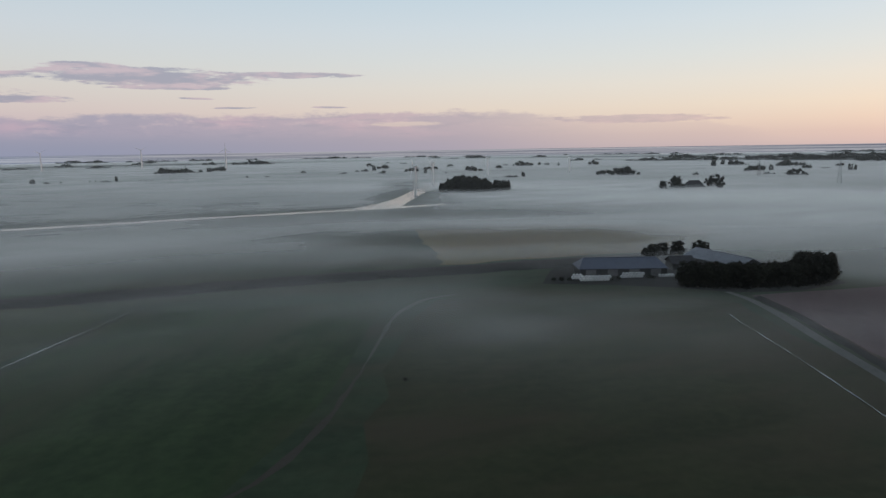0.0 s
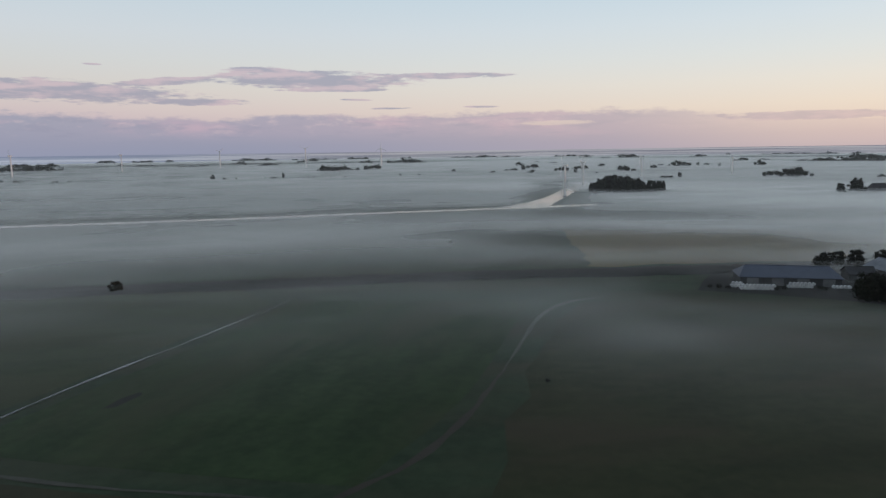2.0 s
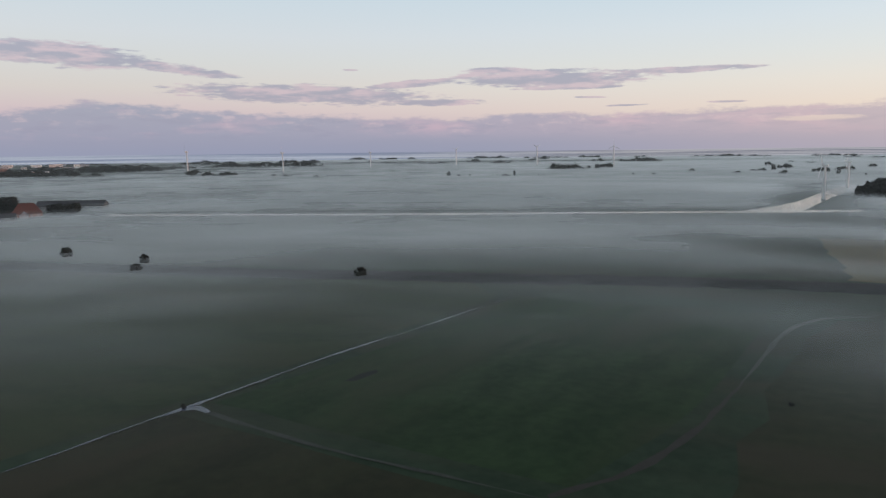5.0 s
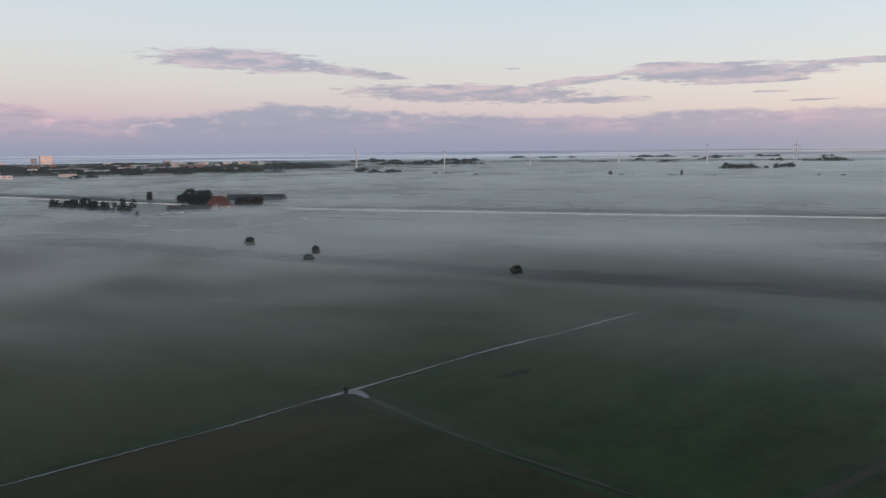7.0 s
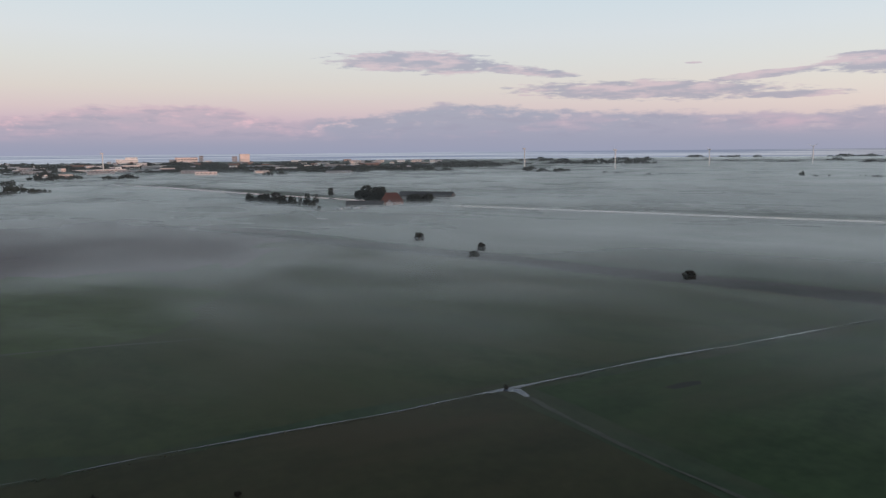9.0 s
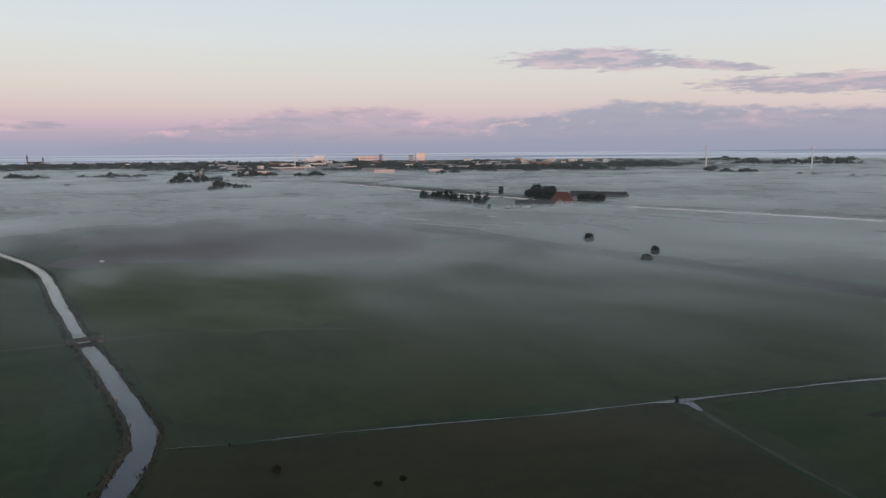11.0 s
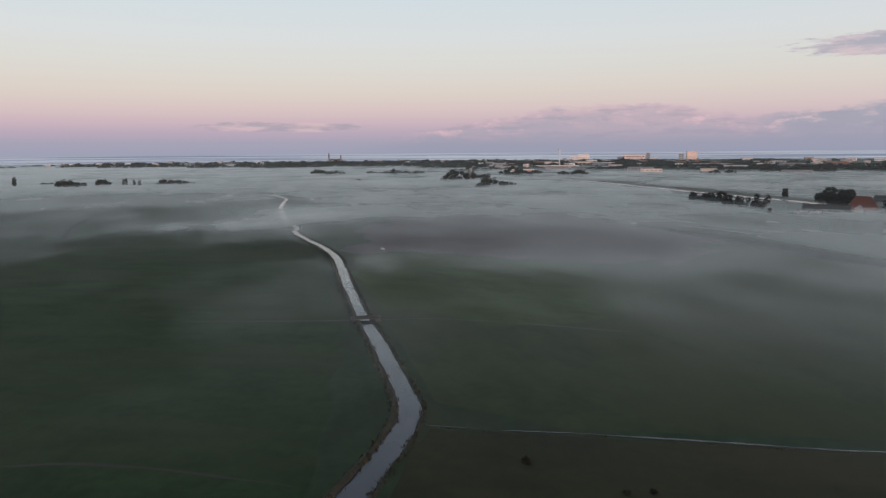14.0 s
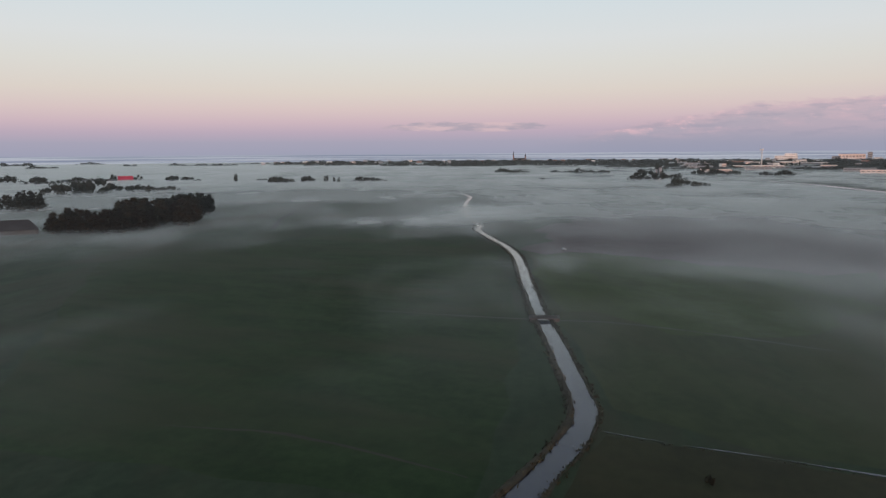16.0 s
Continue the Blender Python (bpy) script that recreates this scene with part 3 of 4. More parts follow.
# reeds and rank grass on the river's banks
def reeds(pts, reach, count, off, spread, low, high, seed, mat, label):
    rng = np.random.default_rng(seed)
    line = spline(pts, 1.0)
    line = line[:int(len(line) * reach)]
    verts, faces = [], []
    for _ in range(count):
        i = int(rng.integers(1, len(line) - 1))
        d = (line[i + 1] - line[i - 1]).normalized()
        side = Vector((d.y, -d.x))
        p = line[i] + side * (off + rng.normal() * spread) + d * rng.uniform(-0.5, 0.5)
        h = rng.uniform(low, high)
        for _ in range(4):
            q = p + Vector((rng.normal() * 0.25, rng.normal() * 0.25))
            a = rng.uniform(0, math.pi)
            w = Vector((math.cos(a), math.sin(a))) * rng.uniform(0.08, 0.2)
            lean = Vector((rng.normal() * 0.2, rng.normal() * 0.2))
            n = len(verts)
            verts += [(q.x - w.x, q.y - w.y, 0.02), (q.x + w.x, q.y + w.y, 0.02), (q.x + lean.x, q.y + lean.y, h)]
            faces.append((n, n + 1, n + 2))
    return tagged(new("reeds", mesh_of("reeds", verts, faces, mat)), label, "reeds", kind="stuff")


REED_DARK = surface("rank_grass", (0.018, 0.020, 0.012), (0.04, 0.038, 0.022), 2.0, 0.9)
reeds(RIVER, 0.5, 1500, -3.0, 0.4, 0.4, 0.9, 61, REED_DARK, "dark rank grass along the river bank")
reeds(RIVER, 0.5, 420, -2.8, 0.3, 0.4, 0.8, 62, REED, "dry tan reeds along the river bank")
reeds(RIVER, 0.5, 1300, 2.6, 0.35, 0.2, 0.6, 63, REED_DARK, "low rank grass along the river's edge")
reeds(DITCH, 1.0, 450, 0.9, 0.3, 0.1, 0.25, 64, REED_DARK, "dark rank grass along the ditch")

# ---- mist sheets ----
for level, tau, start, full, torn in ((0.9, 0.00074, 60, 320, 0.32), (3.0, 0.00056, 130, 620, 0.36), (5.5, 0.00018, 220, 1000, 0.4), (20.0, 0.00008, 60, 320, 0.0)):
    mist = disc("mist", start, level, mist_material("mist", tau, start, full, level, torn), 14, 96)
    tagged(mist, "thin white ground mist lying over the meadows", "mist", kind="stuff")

# ---- distance: a glowing upright ring painted as far mudflats and sea under the horizon ----


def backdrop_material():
    m, N = material("glowing_sea_bands")
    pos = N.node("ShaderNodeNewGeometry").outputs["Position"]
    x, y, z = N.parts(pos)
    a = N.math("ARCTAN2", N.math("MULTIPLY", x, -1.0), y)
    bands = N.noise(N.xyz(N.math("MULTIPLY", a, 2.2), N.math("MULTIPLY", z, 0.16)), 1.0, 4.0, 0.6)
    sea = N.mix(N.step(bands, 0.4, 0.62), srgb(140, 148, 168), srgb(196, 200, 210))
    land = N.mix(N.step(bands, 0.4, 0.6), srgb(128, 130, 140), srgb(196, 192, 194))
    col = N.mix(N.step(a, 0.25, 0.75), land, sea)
    # emission makes the painted bands of sea and hazy land glow by themselves
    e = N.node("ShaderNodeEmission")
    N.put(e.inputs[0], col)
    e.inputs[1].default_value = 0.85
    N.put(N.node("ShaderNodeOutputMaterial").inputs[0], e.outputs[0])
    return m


# the ring stands in for all beyond the ground's rim, up to eye height
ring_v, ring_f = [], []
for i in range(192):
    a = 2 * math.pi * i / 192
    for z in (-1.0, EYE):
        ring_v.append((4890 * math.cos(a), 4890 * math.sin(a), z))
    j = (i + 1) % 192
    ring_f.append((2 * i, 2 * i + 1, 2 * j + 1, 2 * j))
tagged(new("backdrop", mesh_of("backdrop", ring_v, ring_f, backdrop_material())), "upright glowing backdrop ring painted as pale tidal flats and sea", "distance", kind="structure")

# ---- trees ----


def leaf_cloud(rng, lobes, count, size):
    """Small leaf sprays on and in round lobes (x, y, z, radius, flattening)."""
    lob = np.array(lobes)
    pick = rng.choice(len(lob), count, p=lob[:, 3] ** 2 / (lob[:, 3] ** 2).sum())
    d = rng.normal(size=(count, 3))
    d /= np.linalg.norm(d, axis=1)[:, None]
    rad = lob[pick, 3] * (0.72 + 0.52 * rng.random(count) ** 1.6)
    c = lob[pick, :3] + d * rad[:, None] * np.stack([np.ones(count), np.ones(count), lob[pick, 4]], 1)
    n = d + rng.normal(scale=0.55, size=(count, 3))
    n /= np.linalg.norm(n, axis=1)[:, None]
    t = np.cross(n, rng.normal(size=(count, 3)))
    t /= np.linalg.norm(t, axis=1)[:, None]
    b = np.cross(n, t)
    s = size * rng.uniform(0.6, 1.3, count)[:, None]
    v = np.stack([c + t * s, c + b * s * 0.7, c - t * s, c - b * s * 0.7], 1).reshape(-1, 3)
    f = np.arange(count * 4).reshape(-1, 4)
    return v, f


_lump = bmesh.new()
bmesh.ops.create_icosphere(_lump, subdivisions=1, radius=0.8)
LUMP_V = np.array([v.co for v in _lump.verts])
LUMP_F = np.array([[v.index for v in f.verts] for f in _lump.faces])
_lump.free()


def core(rng, lobes):
    """Dense insides of the lobes, as rough lumps."""
    vs, fs = [], []
    for k, (x, y, z, r, q) in enumerate(lobes):
        vs.append(LUMP_V * r * rng.uniform(0.75, 1.15, (len(LUMP_V), 1)) * (1, 1, q) + (x, y, z))
        fs += (LUMP_F + k * len(LUMP_V)).tolist()
    return np.concatenate(vs), fs


def tree_meshes(seed, high, wide, crown_low, leaves, size, mat, lobes=9):
    rng = np.random.default_rng(seed)
    lob = []
    mid = (high + crown_low) / 2
    for k in range(lobes):
        a = k * 2.4 + rng.uniform(-0.5, 0.5)
        u = ((k + 0.5) / lobes)
        r = wide * 0.5 * (0.50 - 0.18 * u) * rng.uniform(0.6, 1.2)
        reach = max(0.0, wide * 0.5 - r) * math.sin(math.pi * (0.32 + 0.48 * u)) * rng.uniform(0.75, 1.1)
        lob.append((reach * math.cos(a), reach * math.sin(a), min(crown_low + r * 0.6 + (high - crown_low - r * 1.1) * u, high - r * 0.8), r, rng.uniform(0.72, 0.95)))
    v1, f1 = leaf_cloud(rng, lob, leaves, size)
    v2, f2 = core(rng, lob)
    crown = mesh_of("crown", np.concatenate([v1, v2]), [list(f) for f in f1] + [[i + len(v1) for i in f] for f in f2], mat)
    bm = bmesh.new()
    tube(bm, (0, 0, -0.2), (0, 0, crown_low + 0.6), high * 0.03, high * 0.022, 7)
    tube(bm, (0, 0, crown_low + 0.4), (rng.uniform(-0.5, 0.5), 0, mid + 1), high * 0.022, high * 0.008, 6)
    for x, y, z, r, q in lob[:5]:
        tube(bm, (0, 0, crown_low * 0.8), (x * 0.9, y * 0.9, z), high * 0.013, high * 0.004, 5)
    trunk = bpy.data.meshes.new("trunk")
    bm.to_mesh(trunk)
    bm.free()
    trunk.materials.append(BARK)
    return trunk, crown


TREE_KINDS = {
    # kind: builds (seed, height, width, crown's foot, leaf sprays, spray size, leaves, lobes)
    "oak": [(k, 14, 12, 1.2, 2000, 0.36, LEAF, 17) for k in (1, 2, 3, 4)],
    "hedge": [(k, 9, 10, 0.2, 3200, 0.24, LEAF, 24) for k in (61, 62, 63)],
    "tall": [(k, 18, 9, 2.0, 1900, 0.38, LEAF, 16) for k in (11, 12)],
    "brown": [(k, 16, 12, 1.0, 2200, 0.38, LEAF_BROWN, 17) for k in (21, 22, 23)],
    "far": [(k, 12, 11, 0.6, 500, 0.6, LEAF, 10) for k in (31, 32, 33, 34)],
    "open": [(k, 14, 12, 5.0, 420, 0.45, LEAF, 8) for k in (41, 42)],
    "bush": [(k, 5, 6.5, 0.1, 700, 0.24, LEAF, 11) for k in (51, 52)],
}
TREE_LABEL = {"hedge": "dense dark round-topped tree of the farm hedge", "oak": "dark broad-crowned tree rising out of the mist", "tall": "tall dark slender-crowned tree", "brown": "dark tree with brownish autumn leaves",
              "far": "dark far tree in the mist", "open": "tall tree with an open crown and bare lower trunk", "bush": "low round dark bush in the grass"}
tree_rng = random.Random(5)
_trees = {}


def plant(kind, x, y, high, wide=1.0, group=""):
    """One tree of that kind and height; wide stretches its crown."""
    which = tree_rng.randrange(len(TREE_KINDS[kind]))
    base = TREE_KINDS[kind][which]
    s = high / base[1]
    m = pose(x, y, 0, 0, 0, tree_rng.uniform(0, 360)) @ Matrix.Diagonal((s * wide, s * wide, s, 1))
    name = "bush" if kind == "bush" else "tree"
    if (kind, which) in _trees:
        trunk, crown = _trees[kind, which]
    else:
        trunk, crown = _trees[kind, which] = tree_meshes(*base)
    t = thing(name, m, TREE_LABEL[kind], name, group)
    part("trunk", trunk, BARK, t)
    part("crown", crown, LEAF, t)
    return t


def grove(kind, a, b, depth, count, low, high, wide=1.0, group="", dome=0.0):
    """Trees strewn along the line from a to b; dome: how much lower the ends are."""
    a, b = Vector(a), Vector(b)
    d = (b - a).normalized()
    side = Vector((-d.y, d.x))
    for k in range(count):
        p = a.lerp(b, (k + tree_rng.uniform(0.1, 0.9)) / count) + side * tree_rng.uniform(-depth, depth)
        tall = tree_rng.uniform(low * (1.0 if kind == "hedge" else 0.62), high) * (1 - dome * abs(2 * (k + 0.5) / count - 1) ** 2)
        plant(kind, p.x, p.y, tall, wide * tree_rng.uniform(0.9, 1.15), group)


def copse(x, y, w, h):
    """A small far group of trees, w wide across the view and h high."""
    h = 1.25 * h + 1.5 if h >= 8 and math.hypot(x, y) > 1000 else h
    out = Vector((x, y)).normalized()
    side = Vector((-out.y, out.x))
    n = max(1, round(w / (0.75 * h)))
    if n == 1 and math.hypot(x, y) < 2000:
        plant("far", x, y, h, max(0.6, min(1.6, w / h)), "far trees in the mist")
        return
    if math.hypot(x, y) > 1000 or n > 6:
        tree_belt(x, y, w, h, "copse")
        return
    for k in range(n):
        p = Vector((x, y)) + side * w * ((k + 0.5) / n - 0.5) * 0.9 + out * tree_rng.uniform(0, 0.5) * h
        plant("far", p.x, p.y, h * tree_rng.uniform(0.6, 1.0), tree_rng.uniform(0.95, 1.25), "far trees in the mist")


def tree_belt(x, y, w, h, name="tree_belt"):
    """A far belt of woodland: joined crowns, w wide across the view."""
    rng = np.random.default_rng(int(abs(x) * 7 + abs(y)))
    out = Vector((x, y)).normalized()
    side = Vector((-out.y, out.x))
    h = min(h, 24.0)
    n = max(4, int(w / (h * 0.30)))
    swell = rng.uniform(0, 6.28, 3)
    lob = []
    for k in range(n):
        u = (k + rng.uniform(0.2, 0.8)) / n - 0.5
        # the skyline rises and falls in clumps along the belt
        tall = h * (0.78 + 0.20 * math.sin(u * w / h * 1.1 + swell[0]) + 0.12 * math.sin(u * w / h * 2.7 + swell[1])) * (1 - 0.4 * abs(2 * u) ** 3) * rng.uniform(0.82, 1.08)
        r = min(tall * 0.48, h * rng.uniform(0.26, 0.46))
        p = Vector((x, y)) + side * u * w + out * rng.uniform(-1, 1) * h
        lob.append((p.x - x, p.y - y, max(r * 0.5, tall - r * 0.9), r, 0.9))
        if tall > 2.2 * r:
            lob.append((p.x - x + rng.uniform(-0.3, 0.3) * h, p.y - y + rng.uniform(-0.3, 0.3) * h, r * 0.6, r * 1.15, 0.8))
    v1, f1 = leaf_cloud(rng, lob, n * 30, h * 0.075)
    v2, f2 = core(rng, lob)
    me = mesh_of(name, np.concatenate([v1, v2]), [list(f) for f in f1] + [[i + len(v1) for i in f] for f in f2], LEAF)
    ob = new(name, me)
    ob.location = (x, y, 0)
    tagged(ob, "dark far belt of woodland above the mist" if name == "tree_belt" else "dark far group of trees above the mist", "woodland", kind="stuff")


# trees by the near farm
grove("hedge", (87, 240.5), (106, 238), 2.0, 11, 8.4, 9.6, 0.92, "trees of the farm hedge")
grove("hedge", (106, 238), (126, 241), 2.0, 12, 8.0, 9.0, 0.92, "trees of the farm hedge")
grove("hedge", (127, 242), (140, 247), 2.0, 7, 10.5, 11.8, 0.9, "trees of the farm hedge")
for x, y, h in ((96, 310, 6.2), (101, 312, 6.6), (107, 310, 7.6), (118.5, 314, 7.2), (122, 316, 6.0), (92.5, 308, 5.2)):
    plant("oak", x, y, h, 1.2, "trees behind the barns")
# the wood by the canal
grove("hedge", (-2, 812), (58, 796), 15, 38, 15, 21, 0.8, "trees of the canal wood", 0.5)
grove("hedge", (60, 800), (76, 812), 5, 5, 11, 15, 0.85, "trees of the canal wood")
# lone trees of the meadows
plant("bush", -171.5, 217, 4.4, 1.05)
plant("bush", -266.5, 181.9, 3.6, 1.3)
plant("bush", -280.0, 195.9, 5.4, 0.7)
plant("bush", -337, 192, 5.2, 0.95)
plant("bush", -333, 190, 5.6, 0.8)
plant("bush", -112.4, 84.8, 1.15, 0.8)
plant("bush", -106, 5.7, 1.35, 1.0)
plant("bush", -96.6, 20, 0.8, 1.3)
plant("bush", -97.2, 24, 0.7, 1.5)
plant("bush", -8.7, 144.8, 0.8, 1.3)
# the farm by the canal
grove("oak", (-712, 203), (-660, 220), 6, 10, 11, 15, 1.3, "trees of the canal farm", 0.3)
grove("oak", (-655, 212), (-598, 227), 4, 10, 7, 12, 1.3, "trees of the canal farm", 0.4)
grove("tall", (-664, 240), (-640, 250), 4, 3, 12, 16, 1.3, "trees of the canal farm", 0.3)
grove("oak", (-688, 318), (-630, 330), 8, 12, 13, 18, 1.3, "trees of the canal farm", 0.45)
grove("oak", (-640, 306), (-610, 308), 4, 7, 11, 14, 1.2, "trees of the canal farm")
grove("oak", (-592, 328), (-578, 344), 4, 8, 9, 12, 1.2, "trees of the canal farm")
plant("oak", -745, 308, 11, 0.8, "trees of the canal farm")
plant("oak", -564, 222, 5, 0.9, "trees of the canal farm")
# the wood by the western farm
grove("brown", (-342, -392), (-366, -340), 12, 24, 9, 17, 1.15, "trees of the western wood")
grove("brown", (-366, -372), (-420, -346), 14, 24, 13, 24, 1.05, "trees of the western wood")
grove("oak", (-400, -372), (-505, -398), 12, 28, 11, 20, 1.1, "trees of the western wood")
for x, y, h in ((-488, -590, 19), (-494, -586, 17), (-486, -596, 18), (-492, -640, 15), (-498, -650, 13), (-500, -632, 14)):
    plant("brown", x, y, h, 1.0, "trees of the western wood")
# the lone farm trees in the bright mist
plant("open", 316, 800, 18, 1.0)
plant("open", 311, 806, 13, 0.8)
plant("oak", 272, 798, 17, 1.0)
plant("oak", 257, 800, 11, 1.0)

# ---- far trees and woodland ----
copse(-708, 1191, 11, 8)
copse(-679, 1183, 10, 7)
copse(-659, 1192, 6, 6)
copse(-650, 1252, 6, 5)
copse(-638, 1248, 4, 5)
copse(-626, 1244, 4, 5)
copse(-603, 1237, 17, 6)
copse(-590, 1249, 7, 9)
copse(-540, 1233, 4, 5)
copse(-538, 1249, 4, 5)
copse(-525, 1245, 4, 5)
copse(-662, 1662, 57, 16)
copse(-636, 1727, 41, 14)
copse(-616, 1750, 17, 9)
copse(-598, 1775, 17, 11)
copse(-595, 1843, 40, 15)
copse(-373, 1321, 6, 7)
copse(-343, 1350, 13, 6)
copse(-499, 1271, 6, 5)
copse(-468, 1260, 8, 6)
copse(-219, 2124, 27, 11)
copse(-155, 1812, 34, 15)
copse(-164, 1671, 13, 11)
copse(-187, 1617, 31, 9)
copse(-129, 1476, 16, 8)
copse(-67, 1561, 29, 12)
copse(-34, 1435, 9, 11)
copse(-30, 1709, 38, 9)
copse(24, 1976, 18, 8)
copse(72, 1525, 41, 16)
copse(8, 1391, 6, 6)
copse(145, 1729, 16, 10)
copse(189, 2028, 19, 7)
copse(226, 1926, 55, 13)
copse(278, 1970, 12, 8)
copse(305, 2007, 11, 9)
copse(320, 1891, 8, 8)
copse(119, 1159, 29, 7)
copse(138, 1170, 9, 8)
copse(-327, 1635, 15, 7)
copse(-212, 1485, 19, 6)
copse(428, 1938, 31, 16)
copse(306, 1202, 73, 14)
copse(250, 776, 11, 10)
copse(270, 788, 17, 15)
copse(316, 812, 8, 10)
copse(317, 784, 14, 17)
copse(636, 1613, 15, 19)
copse(711, 1746, 12, 16)
copse(710, 1698, 11, 15)
copse(727, 1687, 47, 13)
copse(425, 1153, 9, 7)
copse(584, 1285, 36, 12)
copse(623, 1305, 13, 10)
copse(795, 1556, 45, 18)
copse(770, 1551, 33, 9)
copse(558, 1081, 31, 10)
copse(545, 1144, 24, 6)
copse(731, 1379, 17, 9)
copse(759, 1365, 15, 8)
copse(870, 1509, 16, 8)
copse(746, 1258, 11, 11)
copse(753, 1254, 8, 9)
copse(1160, 1863, 70, 17)
copse(-1476, 1192, 37, 14)
copse(-1239, 1071, 78, 11)
copse(-1112, 1111, 11, 7)
copse(-1058, 1095, 12, 7)
copse(-1044, 1096, 5, 5)
copse(-1053, 1131, 4, 5)
copse(-993, 1115, 12, 5)
copse(-975, 1133, 8, 7)
copse(-925, 1134, 28, 5)
copse(-1529, 951, 49, 8)
copse(-1366, -6, 11, 8)
copse(-1324, 3, 10, 6)
copse(-1092, -601, 11, 10)
copse(-1088, -583, 6, 8)
copse(-1086, -573, 7, 8)
copse(-1135, -532, 58, 10)
copse(-1246, -243, 10, 6)
copse(-1289, -346, 9, 5)
copse(-1895, -65, 7, 17)
copse(-927, -1173, 33, 20)
copse(-976, -1202, 40, 6)
copse(-912, -1081, 31, 14)
copse(-934, -1065, 31, 11)
copse(-1020, -1069, 81, 10)
copse(-1058, -1049, 16, 11)
copse(-1120, -1051, 22, 9)
copse(-1087, -934, 23, 11)
copse(-1113, -919, 25, 12)
copse(-1094, -881, 20, 6)
copse(-1065, -772, 9, 13)
copse(-1135, -766, 25, 7)
copse(-1021, -655, 35, 20)
copse(-1060, -663, 27, 10)
copse(-1086, -636, 24, 15)
copse(-717, -740, 133, 17)
copse(-788, -696, 46, 9)
copse(-465, -561, 26, 20)
copse(-459, -584, 21, 14)
for x, y, w, h in ((-1262, -59, 60, 24), (-1027, 3, 38, 21), (-1030, 27, 22, 15), (-1665, -398, 85, 17), (-1696, -238, 144, 12), (-1574, 50, 70, 20), (-1590, 90, 50, 17), (-1513, 177, 63, 17),
                   (-1557, 489, 24, 14), (-1540, 518, 24, 15), (-1350, 1087, 31, 15), (-1330, -20, 24, 13)):
    tree_belt(x, y, w, h, "copse")
tree_belt(-1518, 2478, 55, 11)
tree_belt(-1601, 2891, 31, 14)
tree_belt(-1681, 3090, 44, 17)
tree_belt(-1534, 2852, 25, 18)
tree_belt(-1252, 2473, 44, 12)
tree_belt(-1242, 2524, 62, 19)
tree_belt(-1404, 2955, 18, 12)
tree_belt(-1447, 3282, 45, 20)
tree_belt(-1550, 3669, 63, 22)
tree_belt(-1932, 4284, 45, 14)
tree_belt(-1819, 4333, 22, 14)
tree_belt(-984, 2878, 19, 21)
tree_belt(-946, 2852, 28, 19)
tree_belt(-767, 2810, 167, 24)
tree_belt(-1242, 4532, 75, 17)
tree_belt(-1547, 4438, 135, 23)
tree_belt(-2166, 4170, 285, 23)
tree_belt(-1806, 4338, 195, 17)
tree_belt(-1694, 4383, 30, 14)
tree_belt(-1164, 3177, 15, 10)
tree_belt(-139, 2518, 24, 10)
tree_belt(-207, 2649, 16, 8)
tree_belt(196, 3754, 132, 28)
tree_belt(65, 3727, 47, 13)
tree_belt(186, 4696, 90, 14)
tree_belt(-44, 4047, 77, 12)
tree_belt(-125, 4698, 270, 17)
tree_belt(-552, 4667, 150, 14)
tree_belt(-840, 4624, 210, 14)
tree_belt(-698, 4647, 135, 23)
tree_belt(506, 2595, 50, 18)
tree_belt(835, 4625, 30, 26)
tree_belt(551, 3911, 88, 17)
tree_belt(611, 2689, 44, 9)
tree_belt(988, 2847, 174, 25)
tree_belt(1130, 2167, 47, 16)
tree_belt(1204, 2337, 321, 30)
tree_belt(1394, 2343, 263, 28)
tree_belt(2447, 4012, 378, 20)
tree_belt(1078, 2479, 104, 12)
tree_belt(1522, 3719, 181, 14)
tree_belt(1164, 4553, 302, 14)
tree_belt(1378, 4493, 90, 17)
tree_belt(1507, 4451, 90, 14)
tree_belt(1299, 4516, 121, 11)
tree_belt(-1905, 1879, 412, 24)
tree_belt(-2750, 2314, 251, 42)
tree_belt(-2422, 2595, 218, 23)
tree_belt(-2905, 3694, 131, 25)
tree_belt(-2744, 3815, 118, 28)
tree_belt(-2615, 3905, 52, 20)
tree_belt(-1528, 2400, 79, 9)
tree_belt(-1952, 2712, 84, 9)
tree_belt(-2176, 2852, 20, 12)
tree_belt(-3009, 100, 413, 30)
tree_belt(-3182, 554, 354, 32)
tree_belt(-2726, -1361, 435, 27)
tree_belt(-2607, -936, 456, 27)
tree_belt(-3063, -737, 432, 31)
tree_belt(-3107, -383, 774, 36)
tree_belt(-2792, -284, 69, 17)
tree_belt(-2123, -2475, 120, 16)
tree_belt(-2685, -3314, 189, 24)
tree_belt(-3248, -3396, 156, 19)
tree_belt(-2636, -2506, 60, 18)
tree_belt(-2746, -2324, 79, 17)
tree_belt(-2731, -2120, 255, 14)
tree_belt(-2947, -1671, 450, 32)
# the woods at the near edge of the town, several rows deep
for x, y, w in ((-2074, 574, 169), (-2000, 711, 175), (-1712, 800, 156), (-1657, 914, 133), (-1866, 1239, 212), (-2600, 4, 162), (-2500, 148, 200), (-2693, 400, 200), (-2449, 529, 207), (-2506, 222, 124),
                (-2485, -756, 214), (-2629, -605, 267), (-2663, -380, 288), (-2324, -105, 239), (-1640, 700, 140), (-1810, 640, 120)):
    for row in (1.0, 1.12, 1.27, 1.45):
        tree_belt(x * row, y * row, w * (0.8 + 0.35 * row), 15 - 2 * (row > 1.2))

